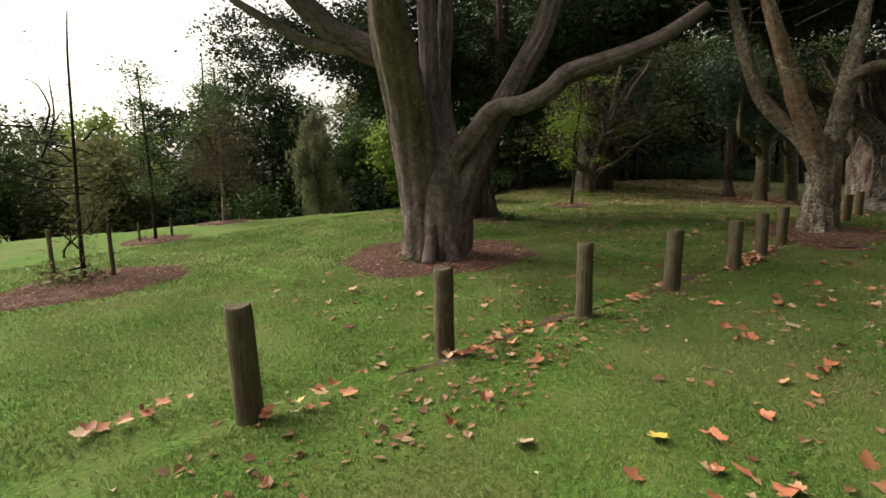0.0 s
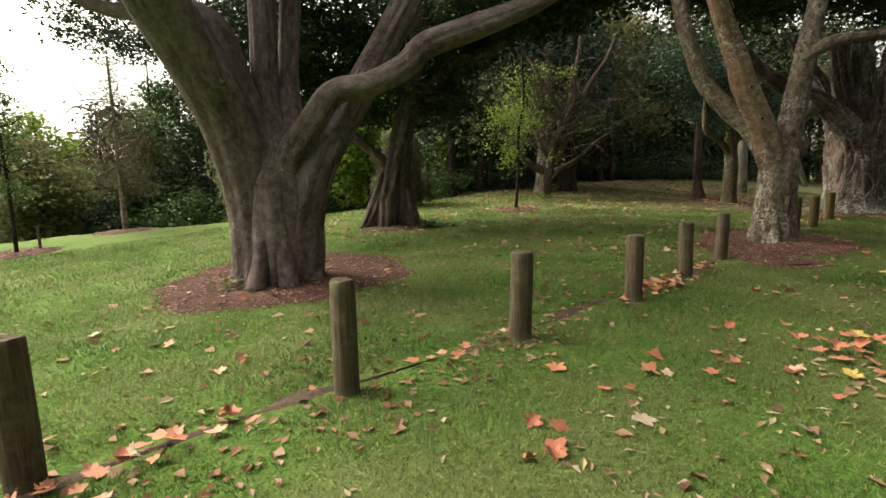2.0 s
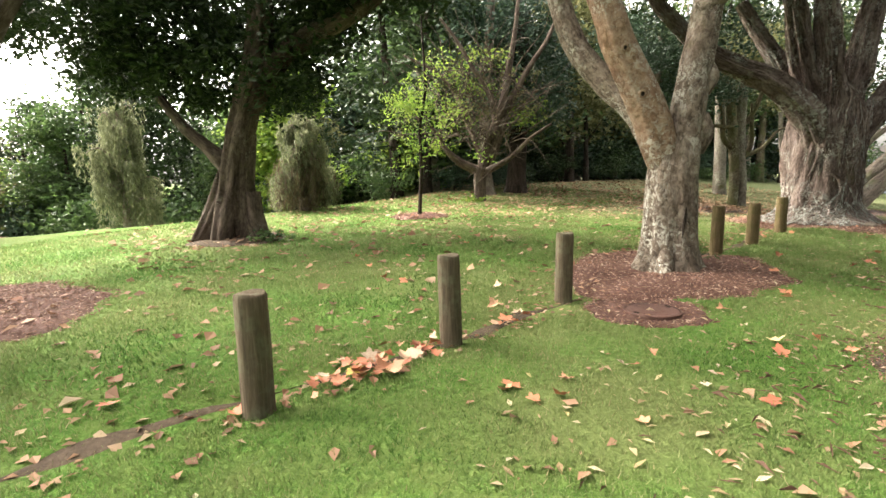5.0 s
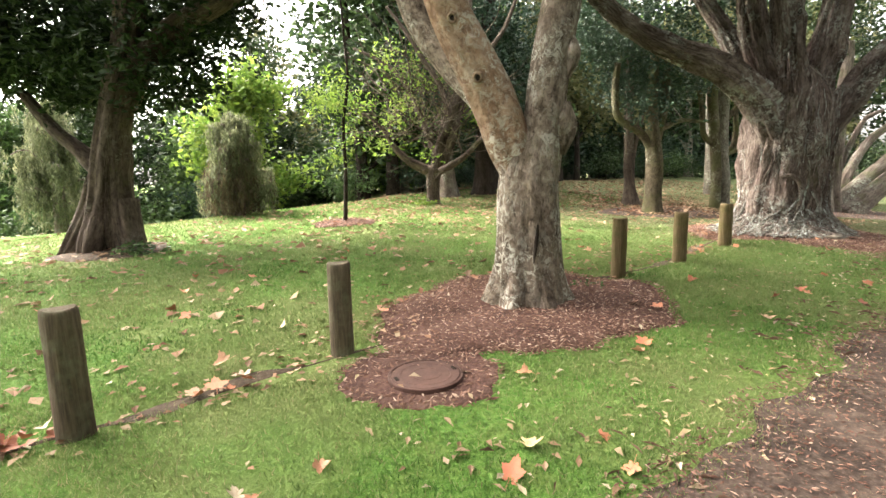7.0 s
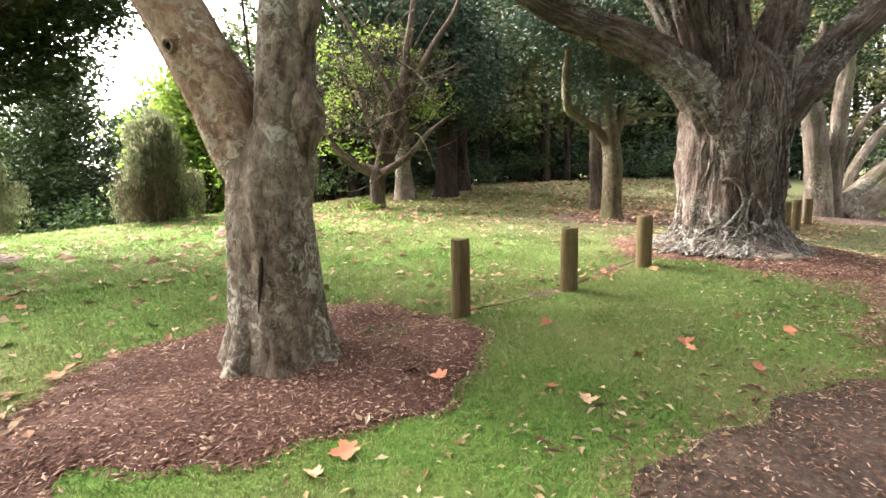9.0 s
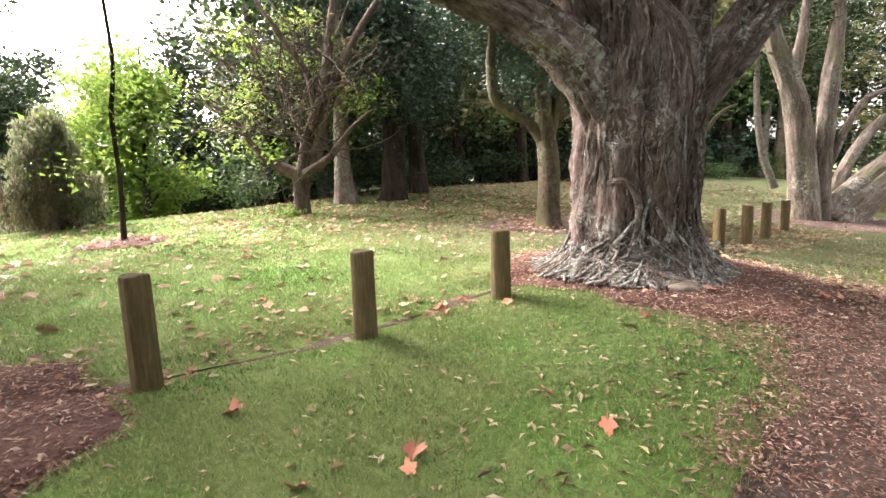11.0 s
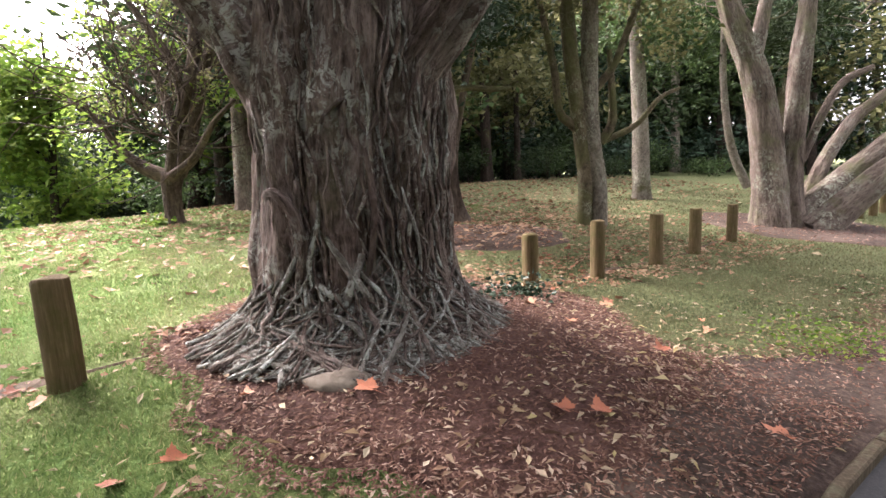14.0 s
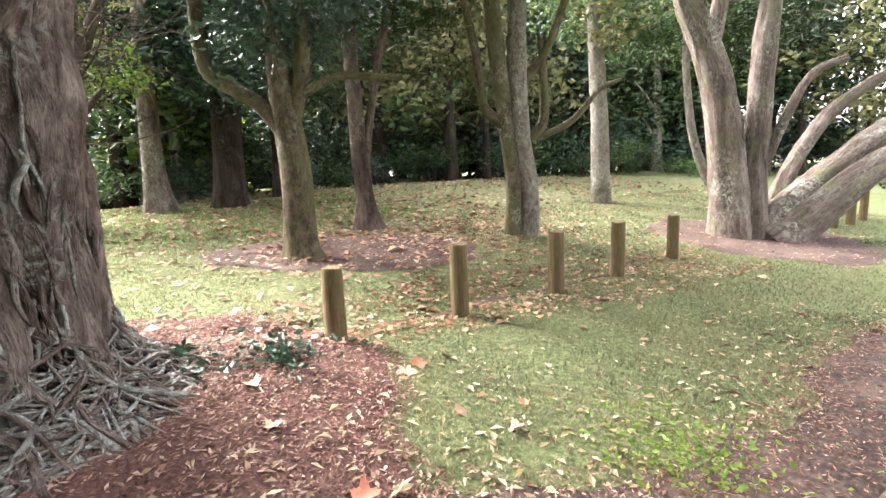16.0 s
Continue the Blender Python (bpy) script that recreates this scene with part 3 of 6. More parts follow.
for k, (x, y, lx, ly, h) in enumerate(POSTS):
    bollard(x, y, lx, ly, h + 0.02, k + 1, "round weathered timber bollard standing in the grass" if k < 7 else "round brown timber bollard with green algae" if k < 15 else "distant round timber bollard beside the path")


# ---- manhole cover ----
def manhole(x, y):
    ob = empty_at("manhole_cover", x, y, ground_z(x, y) - 0.008, "round rusty brown iron manhole cover set in mulch", "manhole cover")

    def turned(name, profile, material, label=""):
        n = 56
        verts = [(0.84 * r * math.cos(2 * math.pi * j / n), 0.84 * r * math.sin(2 * math.pi * j / n), z) for r, z in profile for j in range(n)]
        faces = [(k * n + j, k * n + (j + 1) % n, (k + 1) * n + (j + 1) % n, (k + 1) * n + j) for k in range(len(profile) - 1) for j in range(n)]
        faces.append(tuple(range((len(profile) - 1) * n, len(profile) * n)))
        part(name, mesh_of(name, verts, faces, material), ob, label)

    turned("frame_ring", [(0.305, -0.05), (0.305, 0.032), (0.3, 0.037), (0.285, 0.037), (0.283, 0.01)], IRON)
    turned("lid", [(0.279, 0.0), (0.279, 0.03), (0.272, 0.036), (0.22, 0.036), (0.218, 0.038), (0.2, 0.038), (0.198, 0.036), (0.13, 0.036), (0.128, 0.038), (0.11, 0.038), (0.108, 0.036), (0.04, 0.036)], IRON)
    # shade of the two lifting slots, made as dark blocks on the lid
    for a in (0.6, 3.74):
        bm = bmesh.new()
        bmesh.ops.create_cube(bm, size=1, matrix=pose(0.206 * math.cos(a), 0.206 * math.sin(a), 0.037, 0, 0, math.degrees(a)) @ Matrix.Diagonal((0.022, 0.055, 0.006, 1)))
        me = bpy.data.meshes.new("key_slot_shade")
        bm.to_mesh(me)
        bm.free()
        me.materials.append(BARK_DARK)
        part("key_slot_shade", me, ob, "dark block standing for the shade in a lifting slot")


manhole(8.75, 9.17)

# ---- large trees ----
silver_tree = empty_at("tree", 1.26, 7.82, ground_z(1.26, 7.82), "large many-stemmed tree with silver grey bark", "tree")
limb(silver_tree, "trunk", [(1.26, 7.82, -0.22, 0.363), (1.29, 7.82, 0.5, 0.339), (1.25, 7.82, 1.18, 0.353), (1.19, 7.51, 2.02, 0.347), (1.19, 6.9, 2.67, 0.322), (1.19, 6.4, 3.07, 0.288), (1.23, 5.9, 3.44, 0.242), (1.34, 5.41, 3.9, 0.167)], BARK_SILVER, 100, around=64, step=0.05, rough=0.05, flutes=0.1, fibre=0.004)
limb(silver_tree, "trunk", [(1.49, 7.85, -0.24, 0.401), (1.58, 7.86, 0.72, 0.394), (1.59, 7.86, 1.46, 0.314), (1.44, 8.04, 2.35, 0.186), (1.4, 8.14, 3.23, 0.171), (1.36, 8.24, 4.1, 0.166), (1.31, 8.33, 5.43, 0.127)], BARK_SILVER, 101, around=64, step=0.05, rough=0.05, flutes=0.1, fibre=0.004)
limb(silver_tree, "trunk", [(1.79, 7.89, -0.17, 0.324), (1.83, 7.89, 0.72, 0.315), (1.77, 7.88, 1.46, 0.266), (1.6, 8.37, 2.62, 0.147), (1.62, 8.57, 3.78, 0.14), (1.65, 8.88, 5.37, 0.118)], BARK_SILVER, 102, around=64, step=0.05, rough=0.05, flutes=0.1, fibre=0.004)
limb(silver_tree, "trunk", [(1.67, 7.87, -0.2, 0.325), (1.91, 7.9, 0.87, 0.277), (2.14, 7.93, 1.53, 0.243), (2.35, 8.26, 2.06, 0.229), (2.66, 8.4, 2.58, 0.207), (2.98, 8.55, 3.19, 0.192), (3.33, 8.69, 3.86, 0.184), (3.62, 8.93, 4.87, 0.155)], BARK_SILVER, 103, around=64, step=0.05, rough=0.05, flutes=0.1, fibre=0.004)
limb(silver_tree, "limb", [(1.68, 7.87, 1.24, 0.222), (1.91, 7.7, 1.67, 0.185), (2.23, 7.64, 2.05, 0.166), (2.51, 7.68, 2.38, 0.158), (2.97, 7.74, 2.48, 0.151), (3.39, 7.79, 2.67, 0.157), (3.66, 7.83, 2.92, 0.156), (4.17, 7.89, 3.09, 0.149), (4.77, 7.97, 3.3, 0.128), (5.24, 8.03, 3.53, 0.114), (5.82, 8.1, 3.92, 0.086)], BARK_SILVER, 104, around=44, step=0.05, rough=0.05, flutes=0.05, fibre=0.004)
limb(silver_tree, "limb", [(1.29, 7.82, 1.73, 0.352), (1.09, 7.79, 2.54, 0.285), (0.86, 7.76, 3.21, 0.248), (0.39, 7.7, 3.46, 0.221), (-0.02, 7.65, 3.66, 0.195), (-0.41, 7.59, 3.99, 0.189), (-0.87, 7.53, 4.46, 0.158), (-1.46, 7.45, 5.16, 0.115)], BARK_SILVER, 105, around=44, step=0.05, rough=0.05, flutes=0.05, fibre=0.004)
limb(silver_tree, "branch", [(0.55, 7.72, 3.37, 0.102), (-0.37, 7.6, 3.51, 0.093), (-0.85, 7.53, 3.72, 0.084), (-1.33, 7.47, 4, 0.076), (-1.72, 7.42, 4.24, 0.059)], BARK_SILVER, 106, around=21, step=0.05, rough=0.05, fibre=0.004)
fluted_tree = empty_at("tree", 1.57, 13.7, ground_z(1.57, 13.7), "old tree with a dark fluted trunk and dense crown", "tree")
limb(fluted_tree, "trunk", [(1.57, 13.7, -0.14, 0.406), (1.67, 13.72, 0.41, 0.391), (1.82, 13.74, 1.16, 0.312), (1.98, 13.76, 2.01, 0.284), (2.21, 13.79, 2.84, 0.268), (2.48, 13.83, 3.66, 0.253), (2.6, 13.85, 4.57, 0.226), (2.54, 13.84, 5.68, 0.211), (2.49, 13.83, 6.75, 0.162)], BARK_GLOOM, 200, around=48, step=0.06, rough=0.06, flutes=0.16, fibre=0.01)
limb(fluted_tree, "trunk", [(1.89, 13.75, -0.15, 0.355), (1.93, 13.75, 0.53, 0.315), (1.96, 13.76, 1.28, 0.262), (2.1, 13.78, 2.25, 0.221)], BARK_GLOOM, 201, around=48, step=0.06, rough=0.06, flutes=0.16, fibre=0.01)
limb(fluted_tree, "root", [(1.1, 13.34, -0.02, 0.136), (1.34, 13.47, 0.33, 0.211), (1.55, 13.7, 0.91, 0.238), (1.8, 13.74, 1.65, 0.186)], BARK_GLOOM, 202, around=48, step=0.06, rough=0.06, flutes=0.16, fibre=0.01)
limb(fluted_tree, "root", [(1.69, 13.22, -0.2, 0.182), (1.72, 13.42, 0.31, 0.246), (1.71, 13.72, 0.91, 0.251)], BARK_GLOOM, 203, around=48, step=0.06, rough=0.06, flutes=0.16, fibre=0.01)
limb(fluted_tree, "root", [(2.49, 13.63, -0.06, 0.137), (2.23, 13.69, 0.33, 0.225), (2.09, 13.78, 1.03, 0.225)], BARK_GLOOM, 204, around=48, step=0.06, rough=0.06, flutes=0.16, fibre=0.01)
limb(fluted_tree, "limb", [(2.26, 13.8, 2.78, 0.256), (2.78, 13.87, 3.51, 0.205), (3.4, 13.95, 4.01, 0.18), (4.12, 14.05, 4.31, 0.155), (4.84, 14.15, 4.75, 0.131), (5.56, 14.25, 5.4, 0.094)], BARK_GLOOM, 205, around=33, step=0.06, rough=0.06, flutes=0.08, fibre=0.01)
limb(fluted_tree, "branch", [(1.79, 13.74, 1.53, 0.211), (1.54, 13.7, 1.78, 0.173), (1.33, 13.67, 2, 0.136), (0.9, 13.61, 2.39, 0.111), (0.46, 13.55, 2.99, 0.085)], BARK_GLOOM, 206, around=16, step=0.06, rough=0.06, fibre=0.01)
forked_tree = empty_at("tree", 9.41, 10.97, ground_z(9.41, 10.97), "forked tree with spotted grey bark and one peeled brown limb", "tree")
limb(forked_tree, "trunk", [(9.41, 10.97, -0.08, 0.4), (9.41, 10.97, 0.3, 0.346), (9.41, 10.97, 0.65, 0.314), (9.41, 10.97, 1.2, 0.287), (9.44, 10.98, 1.46, 0.27), (9.48, 10.98, 1.66, 0.2), (9.51, 10.99, 1.84, 0.09)], BARK_FORKED, 300, around=60, step=0.04, rough=0.05, flutes=0.05, fibre=0.004)
limb(forked_tree, "limb", [(9.4, 10.97, 1.0, 0.1), (9.33, 10.96, 1.3, 0.17), (9.22, 10.94, 1.64, 0.212), (9.11, 10.91, 1.96, 0.21), (8.91, 10.88, 2.38, 0.199), (8.71, 10.84, 2.78, 0.189), (8.56, 10.81, 3.18, 0.176), (8.33, 10.76, 3.7, 0.152), (8.06, 10.71, 4.34, 0.129), (7.81, 10.66, 5, 0.102), (7.62, 10.63, 5.79, 0.052)], BARK_BROWN, 301, around=42, step=0.04, rough=0.05, flutes=0.025, fibre=0.004, label="smooth peeled orange brown limb")
limb(forked_tree, "limb", [(9.46, 10.98, 0.93, 0.195), (9.51, 10.99, 1.42, 0.214), (9.57, 11, 2, 0.199), (9.62, 11.01, 2.41, 0.186), (9.69, 11.03, 2.81, 0.178), (9.76, 11.04, 3.29, 0.167), (9.87, 11.06, 4.08, 0.138), (9.96, 11.08, 4.91, 0.102), (10.03, 11.09, 5.74, 0.052)], BARK_FORKED, 302, around=42, step=0.04, rough=0.05, flutes=0.025, fibre=0.004)
limb(forked_tree, "limb", [(9.37, 10.97, 1, 0.13), (9.26, 10.95, 1.47, 0.164), (9.05, 11.13, 2, 0.175), (8.67, 11.28, 2.42, 0.161), (8.26, 11.42, 2.98, 0.154), (8.02, 11.59, 3.73, 0.137), (7.9, 11.78, 4.41, 0.13), (7.69, 11.95, 5.45, 0.103)], BARK_FORKED, 303, around=42, step=0.04, rough=0.05, flutes=0.025, fibre=0.004)
limb(forked_tree, "branch", [(9.64, 11, 3.18, 0.117), (10.01, 10.85, 3.41, 0.105), (10.43, 10.7, 3.45, 0.094), (11.03, 10.58, 3.46, 0.076), (11.47, 10.44, 3.53, 0.051)], BARK_FORKED, 304, around=20, step=0.04, rough=0.05, fibre=0.004)
huge_tree = empty_at("tree", 13.74, 15.64, ground_z(13.74, 15.64), "huge old tree with fibrous bark and tangled roots", "tree")
limb(huge_tree, "trunk", [(13.74, 15.64, -0.22, 0.74), (13.74, 15.64, 0.3, 0.68), (13.74, 15.64, 0.9, 0.64), (13.75, 15.65, 1.4, 0.64), (13.77, 15.65, 1.9, 0.66), (13.79, 15.66, 2.3, 0.62), (13.8, 15.66, 2.7, 0.45), (13.8, 15.66, 3, 0.2)], BARK_FIBROUS, 400, around=110, step=0.05, rough=0.04, flutes=0.1, fibre=0.022)
limb(huge_tree, "trunk", [(13.79, 15.64, 0.99, 0.145), (13.69, 15.61, 1.47, 0.324), (13.59, 15.59, 1.97, 0.412), (13.43, 15.55, 2.58, 0.315), (13.21, 15.5, 3.12, 0.228), (13.06, 15.47, 3.64, 0.198), (12.84, 15.42, 4.64, 0.166)], BARK_FIBROUS, 401, around=110, step=0.05, rough=0.04, flutes=0.1, fibre=0.022)
limb(huge_tree, "trunk", [(13.8, 15.64, 0.99, 0.145), (13.78, 15.58, 1.47, 0.357), (13.71, 15.46, 2.01, 0.381), (13.62, 15.39, 2.67, 0.284), (13.55, 15.38, 3.18, 0.233), (13.51, 15.37, 3.67, 0.211), (13.48, 15.57, 4.74, 0.172)], BARK_FIBROUS, 402, around=110, step=0.05, rough=0.04, flutes=0.1, fibre=0.022)
limb(huge_tree, "trunk", [(13.85, 15.65, 0.99, 0.145), (13.93, 15.77, 1.47, 0.329), (14.05, 15.8, 2.03, 0.346), (14.22, 15.84, 2.82, 0.255), (14.36, 15.87, 3.38, 0.23), (14.47, 15.89, 4.02, 0.206), (14.57, 15.81, 4.95, 0.158)], BARK_FIBROUS, 403, around=110, step=0.05, rough=0.04, flutes=0.1, fibre=0.022)
limb(huge_tree, "limb", [(13.55, 15.38, 1.81, 0.311), (13.2, 15.3, 2.35, 0.272), (12.72, 15.19, 2.79, 0.236), (12.2, 15.07, 3.09, 0.207), (11.68, 14.95, 3.29, 0.173), (11.23, 14.85, 3.49, 0.149), (10.66, 14.72, 3.88, 0.124), (10.02, 14.68, 4.6, 0.098), (9.53, 14.67, 5.5, 0.058)], BARK_FIBROUS, 404, around=77, step=0.05, rough=0.04, flutes=0.05, fibre=0.022)
limb(huge_tree, "limb", [(13.54, 15.89, 2.15, 0.223), (13.29, 15.93, 2.74, 0.186), (13.06, 15.98, 3.24, 0.172), (12.9, 16.05, 3.59, 0.158), (12.65, 16.2, 4.1, 0.146), (12.27, 16.32, 4.83, 0.117)], BARK_FIBROUS, 405, around=77, step=0.05, rough=0.04, flutes=0.05, fibre=0.022)
limb(huge_tree, "limb", [(13.9, 15.56, 1.4, 0.248), (14.06, 15.49, 1.73, 0.249), (14.47, 15.58, 2.25, 0.218), (14.89, 15.68, 2.82, 0.209), (15.25, 15.76, 3.19, 0.2), (15.61, 15.84, 3.55, 0.182), (16.13, 15.96, 4.08, 0.143)], BARK_FIBROUS, 406, around=77, step=0.05, rough=0.04, flutes=0.05, fibre=0.022)
limb(huge_tree, "climbing_root", [(13.44, 15.07, 1.18, 0.022), (13.54, 14.99, 1.2, 0.03), (13.65, 14.97, 1.13, 0.035), (13.71, 14.96, 1.0, 0.037), (13.72, 14.97, 0.84, 0.035), (13.69, 14.97, 0.66, 0.03), (13.64, 14.97, 0.5, 0.018)], BARK_FIBROUS, 407, around=14, step=0.05, rough=0.04)
limb(huge_tree, "climbing_root", [(13.87, 14.98, 1.41, 0.01), (13.89, 14.98, 1.5, 0.013), (13.92, 14.99, 1.61, 0.014), (14.02, 15.02, 1.69, 0.013), (14.09, 15.06, 1.71, 0.007)], BARK_FIBROUS, 408, around=12, step=0.05, rough=0.04)
limb(huge_tree, "climbing_root", [(14.12, 15.08, 1.43, 0.009), (14.13, 15.09, 1.29, 0.018), (14.14, 15.1, 1.14, 0.021), (14.13, 15.1, 0.93, 0.021), (14.09, 15.07, 0.69, 0.017)], BARK_FIBROUS, 409, around=12, step=0.05, rough=0.04)
limb(huge_tree, "surface_root", [(13.8, 14.97, 0.65, 0.017), (13.87, 14.97, 0.6, 0.022), (13.97, 15.01, 0.53, 0.023), (14.07, 15.05, 0.43, 0.025), (14.12, 15.04, 0.29, 0.025), (14.16, 14.97, 0.16, 0.018)], BARK_ROOT, 950, around=16, step=0.04, rough=0.1)
limb(huge_tree, "surface_root", [(13.88, 14.98, 0.93, 0.013), (13.95, 15, 0.81, 0.025), (14.05, 15.04, 0.62, 0.03), (14.19, 15.12, 0.39, 0.031), (14.33, 15.13, 0.18, 0.022)], BARK_ROOT, 951, around=16, step=0.04, rough=0.1)
limb(huge_tree, "surface_root", [(13.69, 14.96, 0.82, 0.017), (13.55, 14.99, 0.62, 0.022), (13.32, 15.09, 0.4, 0.026), (12.68, 15.61, 0.03, 0.029), (12.78, 15.19, 0.01, 0.02)], BARK_ROOT, 952, around=16, step=0.04, rough=0.1)
limb(huge_tree, "surface_root", [(14.32, 15.3, 0.64, 0.018), (14.4, 15.46, 0.39, 0.03), (14.54, 15.67, 0.16, 0.032), (14.69, 15.87, -0.01, 0.025)], BARK_ROOT, 953, around=16, step=0.04, rough=0.1)
limb(huge_tree, "surface_root", [(14.07, 15.05, 0.82, 0.017), (13.99, 15.01, 0.59, 0.033), (13.89, 14.97, 0.39, 0.033), (13.74, 14.9, 0.23, 0.03), (13.61, 14.83, 0.12, 0.02)], BARK_ROOT, 955, around=16, step=0.04, rough=0.1)
leaning_tree = empty_at("tree", 19.41, 25.43, ground_z(19.41, 25.43), "many-stemmed tree with leaning lichened trunks", "tree")
limb(leaning_tree, "trunk", [(19.41, 25.43, -0.42, 0.468), (19.33, 25.41, 0.68, 0.346), (19.11, 25.34, 2.25, 0.309), (18.78, 25.24, 3.44, 0.264), (18.36, 25.11, 4.38, 0.227), (17.95, 24.98, 5.59, 0.17)], BARK_LICHEN, 500, around=36, step=0.07, rough=0.06, flutes=0.05, fibre=0.012)
limb(leaning_tree, "trunk", [(19.78, 25.55, -0.44, 0.41), (19.79, 25.55, 1.12, 0.24), (19.83, 25.56, 2.44, 0.224), (19.86, 25.57, 3.5, 0.22), (19.92, 25.59, 4.32, 0.195), (19.93, 25.59, 5.51, 0.149)], BARK_LICHEN, 501, around=36, step=0.07, rough=0.06, flutes=0.05, fibre=0.012)
limb(leaning_tree, "limb", [(20.0, 25.6, -0.36, 0.45), (20.65, 25.82, 0.45, 0.31), (21.38, 26.04, 1.13, 0.25), (22.28, 26.32, 1.8, 0.21), (23.21, 26.61, 2.35, 0.18), (24.18, 26.91, 3.02, 0.14)], BARK_LICHEN, 502, around=25, step=0.07, rough=0.06, flutes=0.025, fibre=0.012)
limb(leaning_tree, "limb", [(20.17, 25.88, -0.07, 0.238), (20.67, 26.24, 1.14, 0.155), (21.31, 26.55, 2.1, 0.136), (21.94, 26.74, 2.65, 0.117), (22.78, 27, 3.18, 0.099), (23.77, 27.31, 4.12, 0.08)], BARK_LICHEN, 503, around=25, step=0.07, rough=0.06, flutes=0.025, fibre=0.012)
limb(leaning_tree, "limb", [(20.2, 25.5, -0.4, 0.5), (20.9, 25.55, 0.2, 0.36), (21.47, 25.55, 0.78, 0.29), (22.1, 25.64, 1.25, 0.24), (23, 25.81, 1.75, 0.19), (24.2, 26.0, 2.3, 0.14)], BARK_LICHEN, 504, around=25, step=0.07, rough=0.06, flutes=0.025, fibre=0.012)
limb(leaning_tree, "branch", [(18.82, 25.25, 3.38, 0.187), (18.93, 25.28, 3.95, 0.153), (19, 25.31, 4.56, 0.13), (19.07, 25.33, 5.54, 0.095)], BARK_LICHEN, 505, around=12, step=0.07, rough=0.06, fibre=0.012)
limb(leaning_tree, "branch", [(19.98, 25.61, 1.22, 0.103), (20.42, 25.75, 2.31, 0.09), (20.8, 25.86, 2.94, 0.078), (21.41, 26.05, 3.23, 0.055)], BARK_LICHEN, 506, around=12, step=0.07, rough=0.06, fibre=0.012)
bare_tree = empty_at("tree", 6.3, 21.29, ground_z(6.3, 21.29), "spreading half-bare deciduous tree on the lawn", "tree")
limb(bare_tree, "trunk", [(6.3, 21.29, 0.25, 0.3), (6.29, 21.28, 0.62, 0.2), (6.29, 21.29, 1.2, 0.2), (6.37, 21.3, 1.61, 0.25)], BARK_GLOOM, 600, around=16, step=0.09, rough=0.07)
limb(bare_tree, "limb", [(6.36, 21.3, 1.43, 0.202), (6.62, 21.36, 2.51, 0.169), (7.06, 21.46, 3.68, 0.144), (7.27, 21.51, 4.83, 0.12), (7.47, 21.55, 5.94, 0.088), (7.61, 21.58, 7.3, 0.058)], BARK_GLOOM, 601, around=11, step=0.09, rough=0.07)
limb(bare_tree, "limb", [(6.49, 21.33, 1.53, 0.171), (6.92, 21.43, 2.5, 0.138), (7.36, 21.53, 3.82, 0.121), (8, 21.67, 4.95, 0.09), (8.55, 21.8, 5.77, 0.066), (8.94, 21.89, 6.72, 0.044)], BARK_GLOOM, 602, around=11, step=0.09, rough=0.07)
limb(bare_tree, "limb", [(6.26, 21.28, 1.49, 0.171), (5.67, 21.14, 1.78, 0.139), (5.18, 21.03, 2.22, 0.092), (4.78, 20.94, 2.86, 0.061), (4.22, 20.82, 3.33, 0.046)], BARK_GLOOM, 603, around=11, step=0.09, rough=0.07)
limb(bare_tree, "limb", [(6.57, 21.04, 1.48, 0.114), (7.3, 21, 1.87, 0.089), (8.01, 20.86, 2.52, 0.058), (8.65, 20.79, 2.93, 0.035)], BARK_GLOOM, 604, around=11, step=0.09, rough=0.07)
limb(bare_tree, "limb", [(6.84, 21.41, 2.95, 0.107), (6.64, 21.36, 3.98, 0.091), (6.11, 21.24, 4.86, 0.075), (5.59, 21.12, 5.72, 0.059), (5.07, 21.01, 6.42, 0.044)], BARK_GLOOM, 605, around=11, step=0.09, rough=0.07)
limb(bare_tree, "limb", [(6.34, 21.71, 1.93, 0.111), (5.82, 21.9, 3.22, 0.096), (5.29, 22.08, 4.37, 0.081), (4.6, 22.13, 5.05, 0.065), (3.57, 22.1, 5.6, 0.049)], BARK_GLOOM, 606, around=11, step=0.09, rough=0.07)
grey_tree = empty_at("tree", 6.35, 23.75, ground_z(6.35, 23.75), "tall tree with a grey trunk at the lawn end", "tree")
limb(grey_tree, "trunk", [(6.35, 23.75, 0.47, 0.38), (6.31, 23.74, 1.31, 0.279), (6.31, 23.74, 2.43, 0.227), (6.42, 23.77, 4.75, 0.19), (6.56, 23.81, 7.1, 0.154), (6.66, 23.84, 9.05, 0.105)], BARK_LICHEN, 700, around=18, step=0.12, rough=0.06, flutes=0.08, flare=0.3)
dark_tree = empty_at("tree", 7.5, 24.86, ground_z(7.5, 24.86), "dark tall conifer trunk at the lawn end", "tree")
limb(dark_tree, "trunk", [(7.5, 24.86, 0.46, 0.487), (7.55, 24.88, 1.23, 0.38), (7.62, 24.9, 2.75, 0.34), (7.7, 24.92, 4.85, 0.299), (7.8, 24.95, 7.63, 0.226)], BARK_DARK, 800, around=18, step=0.12, rough=0.06, flutes=0.1, flare=0.2)
distant_tree = empty_at("tree", 7.66, 27.17, ground_z(7.66, 27.17), "dark trunk deep in the wood", "tree")
